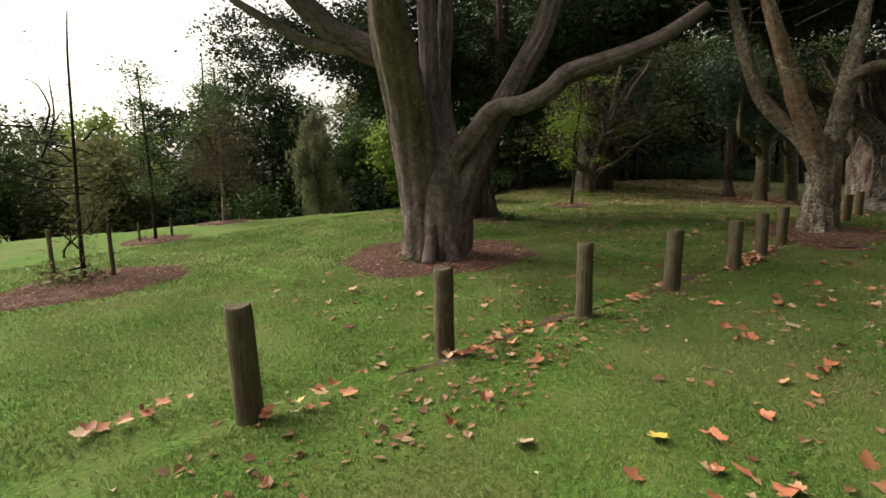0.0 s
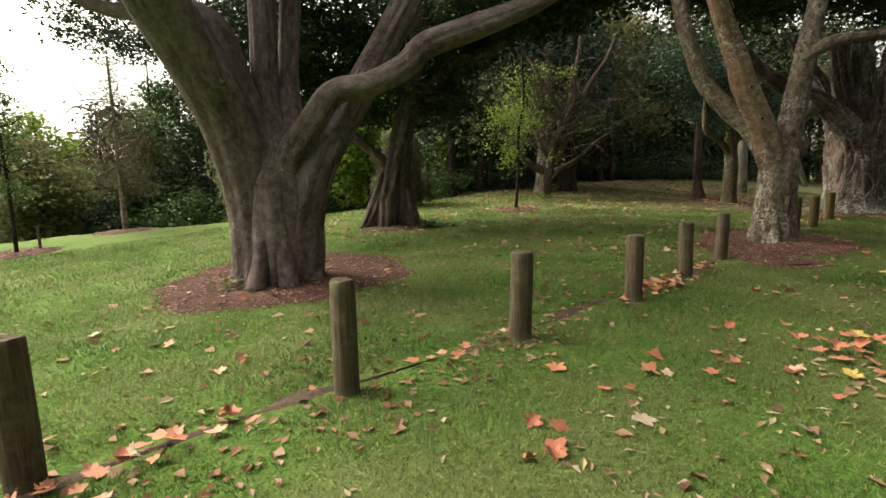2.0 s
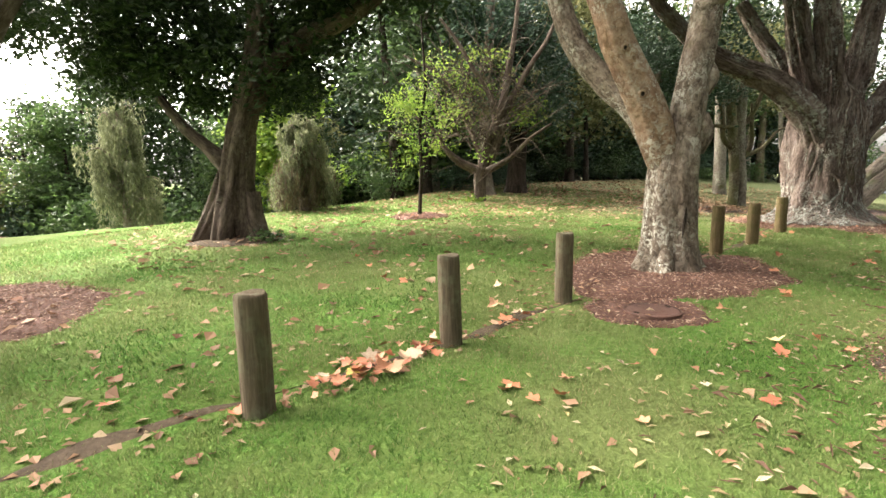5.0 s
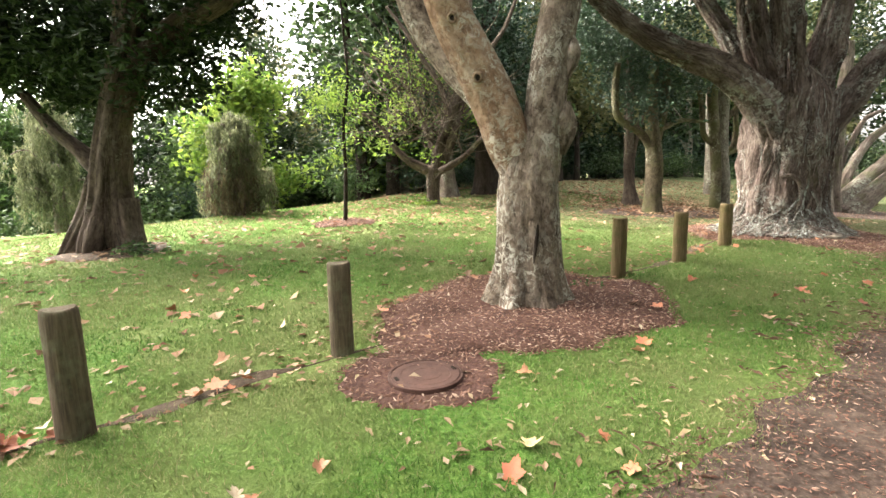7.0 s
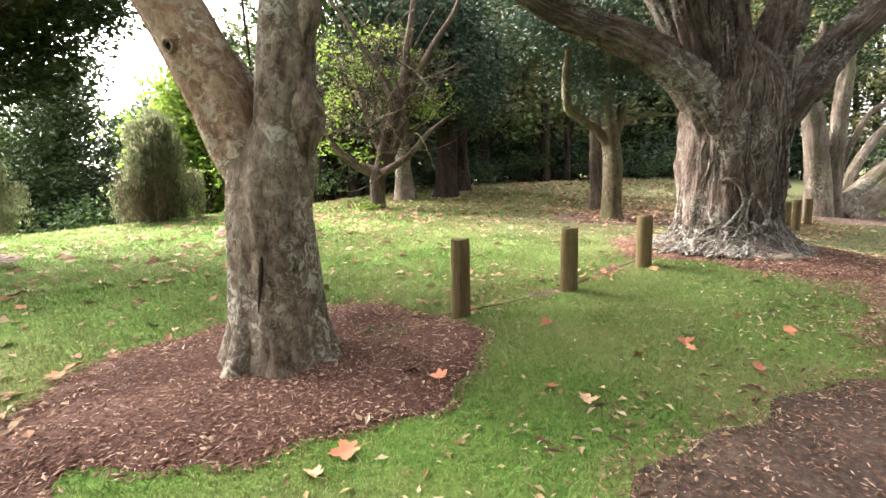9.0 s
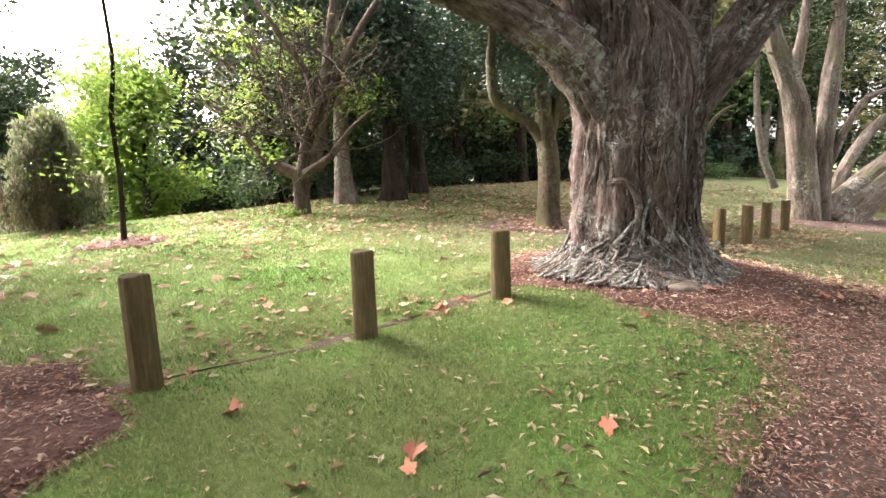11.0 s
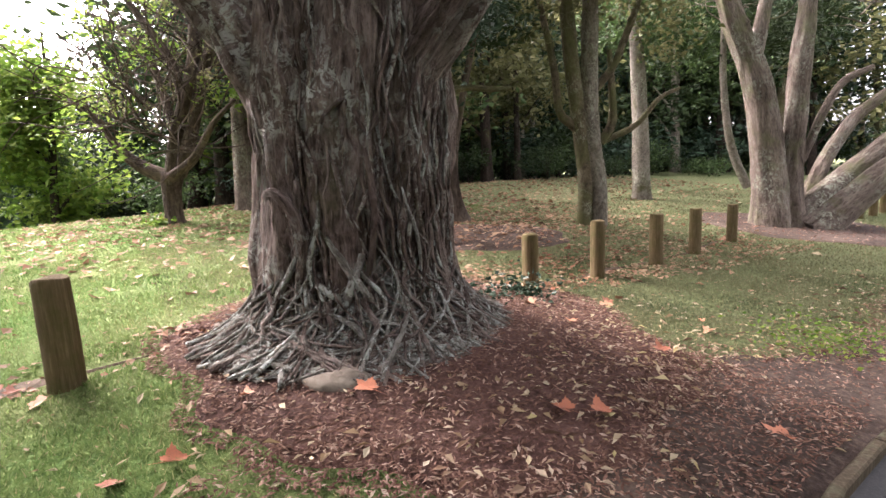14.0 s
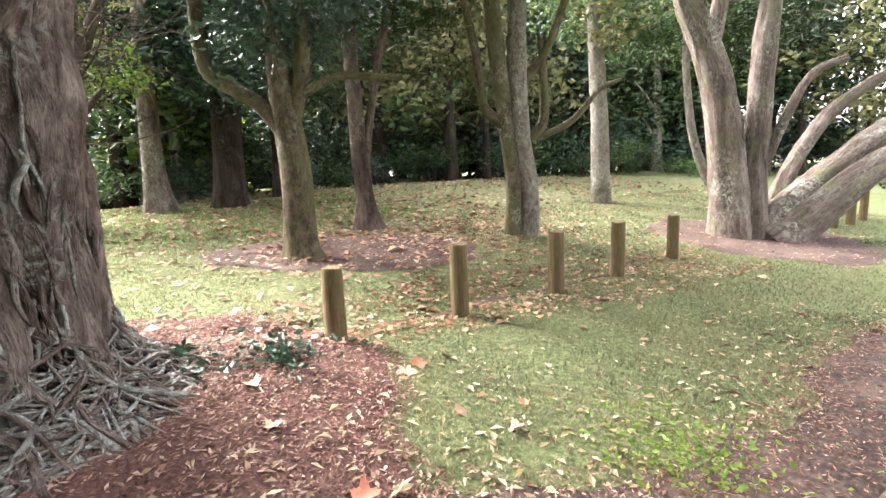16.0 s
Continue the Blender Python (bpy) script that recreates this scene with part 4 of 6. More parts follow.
limb(distant_tree, "trunk", [(7.66, 27.17, 0.58, 0.396), (7.63, 27.17, 1.62, 0.305), (7.61, 27.16, 3.73, 0.257), (7.58, 27.16, 6.58, 0.21), (7.6, 27.16, 9.3, 0.164)], BARK_DARK, 900, around=14, step=0.15, rough=0.06, flare=0.2)
flared_tree = empty_at("tree", 12.67, 20.26, ground_z(12.67, 20.26), "dark brown tree with a flared base", "tree")
limb(flared_tree, "trunk", [(12.67, 20.26, -0.12, 0.447), (12.65, 20.25, 0.29, 0.267), (12.65, 20.25, 0.73, 0.229), (12.66, 20.25, 1.43, 0.217), (12.58, 20.23, 2.27, 0.187), (12.53, 20.21, 3.08, 0.142), (12.55, 20.22, 3.87, 0.123), (12.57, 20.22, 4.99, 0.088)], BARK_MOSSY, 1000, around=24, step=0.07, rough=0.05, flare=0.25)
limb(flared_tree, "limb", [(12.70, 20.27, 2.1, 0.111), (12.86, 20.32, 2.91, 0.109), (12.91, 20.33, 3.85, 0.107), (12.94, 20.34, 4.9, 0.08)], BARK_MOSSY, 1001, around=16, step=0.07, rough=0.05)
limb(flared_tree, "limb", [(12.56, 20.22, 1.94, 0.129), (12.25, 20.12, 2.33, 0.102), (11.94, 20.03, 2.53, 0.093), (11.61, 19.93, 2.8, 0.093), (11.54, 19.91, 3.44, 0.091), (11.59, 19.92, 4.13, 0.082)], BARK_MOSSY, 1002, around=16, step=0.07, rough=0.05)
limb(flared_tree, "branch", [(12.78, 20.29, 2.43, 0.085), (13.33, 20.46, 2.65, 0.059), (13.81, 20.61, 2.62, 0.051), (14.13, 20.71, 2.62, 0.034)], BARK_MOSSY, 1003, around=8, step=0.07, rough=0.05)
slim_tree = empty_at("tree", 12.54, 22.76, ground_z(12.54, 22.76), "slim reddish brown tree with two stems", "tree")
limb(slim_tree, "trunk", [(12.54, 22.76, 0.18, 0.3), (12.49, 22.75, 0.85, 0.171), (12.45, 22.74, 1.41, 0.158), (12.41, 22.72, 2.51, 0.144), (12.38, 22.71, 3.57, 0.131), (12.39, 22.72, 4.59, 0.118), (12.43, 22.73, 5.96, 0.084)], BARK_GLOOM, 1100, around=20, step=0.09, rough=0.06, flutes=0.06, flare=0.3)
limb(slim_tree, "trunk", [(12.52, 22.76, 0.61, 0.103), (12.55, 22.77, 1.63, 0.085), (12.69, 22.81, 2.5, 0.078), (13.02, 22.91, 3.96, 0.065), (13.33, 23.01, 4.85, 0.048)], BARK_GLOOM, 1101, around=20, step=0.09, rough=0.06, flutes=0.06, flare=0.3)
double_tree = empty_at("tree", 15.24, 23.32, ground_z(15.24, 23.32), "twin-stemmed tree with pale mossy bark", "tree")
limb(double_tree, "trunk", [(15.24, 23.32, -0.02, 0.161), (15.27, 23.33, 0.99, 0.158), (15.14, 23.29, 2.32, 0.165), (15.01, 23.25, 3.31, 0.152), (14.92, 23.22, 4.26, 0.139), (14.78, 23.18, 5.62, 0.097)], BARK_MOSSY, 1200, around=22, step=0.09, rough=0.05, flare=0.15)
limb(double_tree, "trunk", [(15.53, 23.41, -0.04, 0.182), (15.52, 23.41, 0.98, 0.179), (15.38, 23.36, 1.81, 0.198), (15.35, 23.35, 2.81, 0.174), (15.36, 23.36, 4.24, 0.159), (15.38, 23.36, 5.6, 0.116)], BARK_PALE, 1201, around=22, step=0.09, rough=0.05, flare=0.15)
limb(double_tree, "limb", [(15.19, 23.3, 2.02, 0.104), (14.99, 23.24, 2.21, 0.103), (14.76, 23.17, 2.46, 0.087), (14.65, 23.14, 3.32, 0.081), (14.46, 23.08, 4.28, 0.07), (14.3, 23.03, 5.02, 0.049)], BARK_MOSSY, 1202, around=15, step=0.09, rough=0.05)
limb(double_tree, "limb", [(15.56, 23.42, 1.8, 0.104), (15.8, 23.49, 2.2, 0.093), (15.79, 23.49, 2.99, 0.071), (15.74, 23.47, 3.66, 0.05)], BARK_MOSSY, 1203, around=15, step=0.09, rough=0.05)
limb(double_tree, "limb", [(15.47, 23.39, 2.9, 0.092), (15.84, 23.5, 3.37, 0.081), (16.17, 23.61, 4.21, 0.07), (16.45, 23.7, 4.94, 0.049)], BARK_MOSSY, 1204, around=15, step=0.09, rough=0.05)
limb(double_tree, "branch", [(15.68, 23.46, 1.85, 0.073), (16.28, 23.64, 2.13, 0.062), (16.76, 23.79, 2.66, 0.046), (17.15, 23.91, 2.84, 0.031)], BARK_MOSSY, 1205, around=8, step=0.09, rough=0.05)
pale_tree = empty_at("tree", 16.93, 28.84, ground_z(16.93, 28.84), "straight pale grey trunk at the edge of the wood", "tree")
limb(pale_tree, "trunk", [(16.93, 28.84, 0.12, 0.308), (16.89, 28.82, 1.2, 0.265), (16.84, 28.81, 2.76, 0.244), (16.74, 28.78, 4.26, 0.217), (16.65, 28.75, 5.71, 0.182), (16.56, 28.72, 7.8, 0.133)], BARK_PALE, 1300, around=16, step=0.15, rough=0.05, flare=0.2)
bent_tree = empty_at("tree", 19.61, 28.07, ground_z(19.61, 28.07), "thin bent grey stem in the wood", "tree")
limb(bent_tree, "trunk", [(19.61, 28.07, 0.56, 0.115), (19.29, 27.97, 1.26, 0.107), (19.06, 27.9, 1.96, 0.099), (18.92, 27.86, 2.79, 0.091), (18.83, 27.83, 3.73, 0.083), (18.8, 27.82, 5.15, 0.061)], BARK_PALE, 1400, around=10, step=0.12, rough=0.05)
sapling = empty_at("tree", 4.97, 17.11, ground_z(4.97, 17.11), "slender sapling with fresh green leaves on the lawn", "tree")
limb(sapling, "trunk", [(4.97, 17.11, 0.13, 0.056), (5.05, 17.13, 1.54, 0.041), (5.05, 17.13, 2.61, 0.041), (5.2, 17.16, 3.52, 0.033), (5.17, 17.15, 4.67, 0.026), (5.14, 17.14, 5.41, 0.02)], BARK_DARK, 1500, around=8, step=0.15, rough=0.05)
young_tree_a = empty_at("tree", -4.41, 6.78, ground_z(-4.41, 6.78), "young tall thin tree with sparse needles in a mulch bed", "tree")
limb(young_tree_a, "trunk", [(-4.41, 6.78, -0.48, 0.043), (-4.38, 6.79, 0.61, 0.033), (-4.29, 6.8, 2.18, 0.023), (-4.22, 6.81, 3.41, 0.016), (-4.15, 6.82, 4, 0.009)], BARK_DARK, 1600, around=8, step=0.2, rough=0.05)
young_tree_b = empty_at("tree", -6.84, 11.59, ground_z(-6.84, 11.59), "young staked tree with small leaves", "tree")
limb(young_tree_b, "trunk", [(-6.84, 11.59, -0.4, 0.047), (-6.81, 11.59, 1.2, 0.038), (-6.84, 11.59, 2.83, 0.03), (-6.87, 11.58, 4.27, 0.018)], BARK_DARK, 1700, around=8, step=0.2, rough=0.05)
crest_tree = empty_at("tree", -6.93, 15.06, ground_z(-6.93, 15.06), "thin conifer with brown and green needles on the crest", "tree")
limb(crest_tree, "trunk", [(-6.93, 15.06, -0.23, 0.088), (-6.9, 15.06, 1.7, 0.067), (-6.9, 15.06, 3.38, 0.047), (-6.89, 15.06, 5.01, 0.028)], BARK_FORKED, 1800, around=9, step=0.2, rough=0.05)


HUGE_X, HUGE_Y = 13.74, 15.64


def foot_radius(z):
    return 0.6 + 0.44 * math.exp(-max(z, 0) / 0.2)


def root_tangle(tree, n, seed):
    """Many thin roots that climb and run out over the trunk's flared foot."""
    rng = np.random.default_rng(seed)
    for k in range(n):
        a = rng.uniform(-3.4, 0.9) if k % 5 else rng.uniform(0, 6.28)
        z0 = rng.uniform(0.06, 0.5) if k % 3 else rng.uniform(0.5, 2.0)
        thick, drift, pts = rng.choice((0.003, 0.004, 0.005, 0.006, 0.008, 0.011, 0.016)), rng.normal(0, 1.0) * (1 if k % 3 else 0.3), []
        for f in np.linspace(0, 1, 8):
            b = a + drift * f + 0.11 * math.sin(f * (5 + k % 5) + k) + rng.normal(0, 0.06)
            z = z0 * (1 - f) ** 1.25
            rr = foot_radius(z) + rng.uniform(-0.03, 0.025) + (0.12 * rng.random() if f > 0.95 else 0)
            x, y = HUGE_X + rr * math.cos(b), HUGE_Y + rr * math.sin(b)
            pts.append((x, y, ground_z(x, y) + 0.05 + z, thick * (0.8 + 0.5 * f)))
        limb(tree, "root", pts, BARK_ROOT if k % 2 else BARK_FIBROUS, seed * 1000 + k, 6, 0.07, 0.12)


limb(huge_tree, "root_buttress", [(HUGE_X, HUGE_Y, z + 0.2, foot_radius(z) - 0.05) for z in (0.95, 0.7, 0.45, 0.25, 0.1, 0.0, -0.12)], BARK_ROOT, 969, around=120, step=0.03, rough=0.025, flutes=0.08, fibre=0.03, label="grey flared foot wrapped in roots")
root_tangle(huge_tree, 400, 31)
for k in range(7):
    a = -2.6 + k * 0.85
    c, s = math.cos(a), math.sin(a)
    limb(silver_tree, "root", [(1.59 + 0.2 * c, 7.85 + 0.2 * s, 1.0, 0.1), (1.56 + 0.36 * c, 7.85 + 0.36 * s, 0.3, 0.12), (1.56 + 0.54 * c, 7.85 + 0.54 * s, -0.1, 0.12)], BARK_SILVER, 980 + k, around=24, step=0.05, rough=0.08, flutes=0.1, fibre=0.008)
for k in range(6):
    a = -2.9 + k * 0.95
    c, s = math.cos(a), math.sin(a)
    limb(forked_tree, "root", [(9.4 + 0.12 * c, 10.97 + 0.12 * s, 0.8, 0.1), (9.4 + 0.27 * c, 10.97 + 0.27 * s, 0.22, 0.12), (9.4 + 0.42 * c, 10.97 + 0.42 * s, -0.08, 0.12)], BARK_FORKED, 990 + k, around=24, step=0.05, rough=0.08, flutes=0.1, fibre=0.008)


def knot(tree, x, y, z, size):
    """A healed branch scar: a swollen ring round a dark plug that stands for its shade."""
    ring = [(x + size * math.cos(a), y - 0.01 * math.sin(a), z + size * 1.1 * math.sin(a), size * 0.42) for a in np.linspace(0, 6.28, 13)]
    limb(tree, "knot", ring, BARK_BROWN, 5, 8, 0.02, 0.1, label="swollen bark ring of a healed scar")
    # the shade inside the scar is a solid plug of dark bark
    limb(tree, "hollow", [(x, y + 0.05, z - 0.01, size * 0.9), (x, y + 0.012, z, size * 0.8), (x, y - 0.004, z, size * 0.5)], BARK_DARK, 6, 10, 0.02, 0.05, label="dark plug standing for the shade in a healed scar")


knot(forked_tree, 8.96, 10.69, 2.2, 0.035)
knot(forked_tree, 8.74, 10.66, 2.72, 0.032)
# dark bark strip proud of the trunk, in place of a crevice's shade
limb(forked_tree, "hollow", [(9.5, 10.675, 0.86, 0.008), (9.49, 10.67, 0.74, 0.019), (9.475, 10.66, 0.62, 0.016), (9.46, 10.65, 0.46, 0.006)], BARK_DARK, 995, 10, 0.03, 0.1, label="dark strip standing for the shade in a trunk crevice")
limb(forked_tree, "burl", [(9.7, 10.95, 1.5, 0.05), (9.74, 10.94, 1.75, 0.11), (9.74, 10.95, 1.98, 0.05)], BARK_FORKED, 996, 20, 0.03, 0.1)
limb(forked_tree, "burl", [(9.75, 10.96, 2.2, 0.04), (9.79, 10.96, 2.4, 0.09), (9.78, 10.98, 2.58, 0.04)], BARK_FORKED, 997, 20, 0.03, 0.1)


def bark_strips(tree, n, seed):
    """Loose ridges of fibrous bark that run up the huge trunk and fray."""
    rng = np.random.default_rng(seed)
    for k in range(n):
        a, z0, long = rng.uniform(-3.0, 0.7), rng.uniform(0.35, 2.2), rng.uniform(0.2, 0.7)
        drift, thick, pts = rng.normal(0, 0.12), rng.uniform(0.004, 0.012), []
        for f in np.linspace(0, 1, 6):
            z = z0 + long * f
            b = a + drift * f + 0.03 * math.sin(f * 7 + k)
            rr = 0.635 + 0.05 * max(0, 0.9 - z) + 0.012 * math.sin(k * 1.7 + f * 3) + rng.uniform(-0.008, 0.02)
            pts.append((HUGE_X + 0.02 * z + rr * math.cos(b), HUGE_Y + rr * math.sin(b), z, thick * (0.25 + 1.3 * math.sin(math.pi * (0.1 + 0.8 * f)))))
        limb(tree, "bark_strip", pts, BARK_FIBROUS if k % 5 else BARK_ROOT, seed * 900 + k, 6, 0.09, 0.15)


bark_strips(huge_tree, 260, 37)


def twigs(tree, starts, n, long, seed, material):
    """Bare fine branches that bend and fork from the given places."""
    rng = np.random.default_rng(seed)
    for k in range(n):
        x, y, z = starts[k % len(starts)]
        d = rng.normal(size=3)
        d[2] = abs(d[2]) * 0.6 + 0.1
        d /= np.linalg.norm(d)
        p = np.array([x, y, z]) + rng.normal(0, 0.25, 3)
        pts = []
        for f in range(5):
            pts.append((*p, 0.016 * (1 - f * 0.19) + 0.003))
            d = d + rng.normal(0, 0.28, 3)
            d /= np.linalg.norm(d)
            p = p + d * long * rng.uniform(0.15, 0.3)
        limb(tree, "twig", pts, material, seed * 500 + k, 5, 0.16, 0.05)


twigs(bare_tree, [(6.3, 20.9, 2.6), (5.6, 20.9, 2.9), (6.9, 21.2, 3.2), (5.2, 20.8, 3.9), (6.6, 21.3, 4.6), (7.6, 21.5, 4.2), (6.0, 22, 4.0), (4.6, 21, 2.6), (7.2, 21.0, 2.2), (5.0, 21.8, 4.8), (6.4, 21.3, 2.4), (7.0, 21.5, 3.6)], 150, 2.6, 41, BARK_GLOOM)
crown(bare_tree, [(4.4, 20.8, 2.5, 0.8, 0.6), (5.2, 20.6, 3.4, 0.9, 0.6), (6.2, 20.4, 2.2, 0.7, 0.6), (6.6, 21.4, 4.8, 1.2, 0.7), (4.9, 21.6, 4.8, 1.2, 0.7), (7.8, 21.6, 3.4, 0.8, 0.6)], 1500, 0.14, LEAF_FRESH, 61, 0.45)
crown(silver_tree, [(-1.6, 7.6, 5.4, 1.4, 0.6), (-3.2, 11.2, 4.7, 1.3, 0.6), (-1.5, 11.4, 4.5, 1.3, 0.6), (-0.2, 11.6, 4.1, 1.0, 0.6), (0.4, 9.2, 6.2, 1.9, 0.6), (2.2, 9.4, 6.0, 1.8, 0.6), (4.2, 9.6, 5.4, 1.6, 0.6), (6.0, 8.6, 5.0, 1.2, 0.6), (1.2, 5.4, 5.6, 1.4, 0.5)], 52000, 0.1, LEAF_DARK, 62)
crown(fluted_tree, [(0.4, 14.2, 4.3, 1.4, 0.7), (3.2, 14.4, 4.6, 1.2, 0.7), (2, 15.2, 5.2, 1.8, 0.7), (0.0, 13.4, 5.6, 1.6, 0.6), (4.6, 14.2, 5.6, 1.5, 0.6), (-1.2, 13.6, 5.0, 1.5, 0.7), (1.4, 14.0, 3.4, 1.0, 0.8), (2.9, 14.2, 3.3, 0.9, 0.8), (-0.6, 14.2, 3.8, 1.1, 0.7), (4.4, 13.0, 5.3, 1.3, 0.6), (5.8, 13.6, 5.4, 1.4, 0.6)], 50000, 0.15, LEAF_DARK, 63)
crown(forked_tree, [(7.2, 12.2, 6.8, 2.1, 0.6), (10.6, 11.6, 7.2, 2.4, 0.6), (9, 13.8, 6.8, 2.4, 0.6), (12.2, 12.8, 6.8, 2.2, 0.6), (6.6, 15.0, 7.2, 2.0, 0.6), (7.4, 13.2, 5.7, 1.3, 0.6), (10.6, 13.8, 5.9, 1.4, 0.6), (11.6, 11.8, 6.2, 1.3, 0.6)], 31000, 0.19, LEAF_DARK, 64)
crown(huge_tree, [(11.6, 16.8, 6.8, 2.2, 0.6), (14, 17.4, 7.4, 2.6, 0.6), (16.6, 17, 6.8, 2.4, 0.6), (10.4, 15.8, 6.4, 1.6, 0.6), (12.4, 19.2, 7.6, 2.4, 0.6), (15.6, 20.0, 7.6, 2.4, 0.6), (18.4, 18.8, 7.4, 2.2, 0.6)], 34000, 0.21, LEAF_DARK, 65)
crown(leaning_tree, [(18.6, 25.8, 6.6, 1.9, 0.6), (21, 26, 6.6, 2.2, 0.6), (23.4, 25.4, 5.4, 1.6, 0.6), (20, 27, 5.0, 1.6, 0.6)], 9000, 0.15, LEAF_DARK, 66)
crown(flared_tree, [(12.50, 20.25, 3.3, 0.7, 0.7), (11.70, 20.45, 4.4, 1.2, 0.6), (13.30, 20.65, 5.2, 1.5, 0.6), (12.10, 20.95, 3.7, 0.9, 0.7), (11.10, 20.25, 5.2, 1.2, 0.6), (12.5, 20.0, 3.0, 0.7, 0.8), (13.2, 20.3, 3.6, 0.8, 0.7)], 9000, 0.13, LEAF_BLUE, 67)
crown(slim_tree, [(12.30, 22.95, 4.8, 1.3, 0.7), (13.30, 23.15, 4.4, 1.0, 0.7), (11.50, 22.95, 5.8, 1.5, 0.7)], 5000, 0.16, LEAF_DARK, 68)
crown(double_tree, [(15.2, 23.6, 5.6, 1.6, 0.7), (16.6, 23.8, 5.0, 1.2, 0.7), (14.4, 23.4, 5.0, 1.2, 0.7), (17.2, 24.0, 3.9, 0.7, 0.6)], 5200, 0.15, LEAF_OLIVE, 69)
crown(grey_tree, [(5.9, 24.2, 5.0, 1.6, 0.7), (7.0, 24.0, 4.2, 1.2, 0.7), (6.4, 24.4, 6.8, 2.0, 0.7)], 5000, 0.2, LEAF_BLUE, 70)
crown(dark_tree, [(7.4, 25.4, 4.6, 1.6, 0.7), (8.4, 25.2, 5.4, 1.7, 0.7), (8.6, 24.6, 3.8, 1.2, 0.7), (7.6, 25, 7, 2, 0.7)], 7000, 0.2, LEAF_BLUE, 71)
crown(distant_tree, [(7.8, 27.6, 4.4, 1.6, 0.7), (8.2, 28, 6, 2, 0.7)], 4000, 0.22, LEAF_DARK, 72)
crown(pale_tree, [(16.8, 29.2, 6.2, 2.0, 0.7), (17.8, 29, 5.0, 1.3, 0.7)], 4000, 0.2, LEAF_MID, 73)
crown(bent_tree, [(20.6, 28.6, 4.6, 1.3, 0.7)], 1500, 0.2, LEAF_DARK, 74)
crown(sapling, [(4.97, 17.1, 2.6, 0.65, 1.0), (4.8, 17.0, 1.9, 0.6, 0.8), (5.2, 17.3, 3.4, 0.55, 1.0), (4.6, 17.2, 3.2, 0.5, 1.0)], 1100, 0.12, LEAF_FRESH, 75, 0.35, 0.7, 0.1)
crown(young_tree_a, [(-4.7, 6.9, 1.6, 0.45, 1.2), (-4.5, 6.8, 2.6, 0.3, 1.4), (-4.4, 6.7, 0.4, 0.5, 0.8), (-4.75, 6.6, 3.6, 0.25, 1.4), (-4.3, 6.9, 0.9, 0.4, 1.0)], 1500, 0.09, LEAF_OLIVE, 76, 0.12, 0.2, 0.1)
crown(young_tree_b, [(-6.85, 11.6, 2.2, 0.4, 1.4), (-6.86, 11.6, 3.2, 0.42, 1.3), (-6.8, 11.6, 1.2, 0.35, 0.8), (-6.87, 11.58, 4.1, 0.3, 1.4)], 2600, 0.11, LEAF_MID, 77, 0.35, 0.2, 0.1)
crown(crest_tree, [(-6.95, 15.1, 1.5, 1.15, 0.6), (-6.95, 15.2, 2.4, 1.05, 0.7), (-6.9, 15.2, 3.3, 0.75, 0.9)], 7000, 0.15, LEAF_BROWN, 78, 0.1, 0.2, 0.1, "thin brown needles")
crown(crest_tree, [(-6.9, 15.1, 4.0, 0.6, 1.0), (-6.9, 15.1, 4.8, 0.4, 1.3)], 2200, 0.13, LEAF_MID, 79, 0.12, 0.2, 0.1)


crown(bare_tree, [(5.6, 21.6, 3.6, 1.7, 0.8), (7.2, 21.6, 3.4, 1.4, 0.8), (6.2, 22.4, 4.8, 1.8, 0.8), (4.2, 22.2, 3.4, 1.3, 0.8)], 2200, 0.11, LEAF_OLIVE, 80, 0.4, 0.3, 0.3, "thin yellow olive leaves")
twigs(young_tree_a, [(-4.5, 6.8, 0.9), (-4.6, 6.75, 1.6), (-4.7, 6.7, 2.3), (-4.5, 6.8, 0.4)], 26, 1.0, 43, BARK_DARK)
twigs(young_tree_b, [(-6.95, 11.6, 1.6), (-7.0, 11.6, 2.4)], 12, 0.9, 44, BARK_DARK)
twigs(crest_tree, [(-7.0, 15.1, 1.2), (-7.1, 15.1, 2.0), (-7.15, 15.1, 2.8), (-7.2, 15.1, 3.6)], 40, 1.3, 45, BARK_DARK)
twigs(forked_tree, [(8.2, 11.4, 4.8), (10.2, 11.4, 5.2), (8.6, 12, 4.4)], 16, 1.6, 46, BARK_FORKED)
twigs(leaning_tree, [(22.5, 26, 4.4), (23.5, 25.8, 4.2), (21.6, 26.6, 4.8), (19.0, 26.0, 4.6)], 30, 2.4, 47, BARK_LICHEN)


def stake(x, y, height, seed):
    z = ground_z(x, y)
    n = 8
    rng = np.random.default_rng(seed)
    verts = [(x + r * math.cos(6.283 * j / n) + h * 0.03 * rng.uniform(-0.3, 0.3), y + r * math.sin(6.283 * j / n), z + h) for h, r in ((-0.2, 0.035), (0.0, 0.035), (height - 0.01, 0.032), (height, 0.026)) for j in range(n)]
    faces = [(k * n + j, k * n + (j + 1) % n, (k + 1) * n + (j + 1) % n, (k + 1) * n + j) for k in range(3) for j in range(n)] + [tuple(range(3 * n, 4 * n))]
    tagged(new("tree_stake", mesh_of("tree_stake", verts, faces, TIMBER)), "dark round wooden tree stake in a mulch bed", "tree stake", "tree stakes")


for k, (x, y, h) in enumerate([(-4.96, 6.76, 0.95), (-4.08, 7.05, 0.95), (-7.08, 11.3, 0.55), (-6.68, 12.04, 0.55)]):
    stake(x, y, h, k)



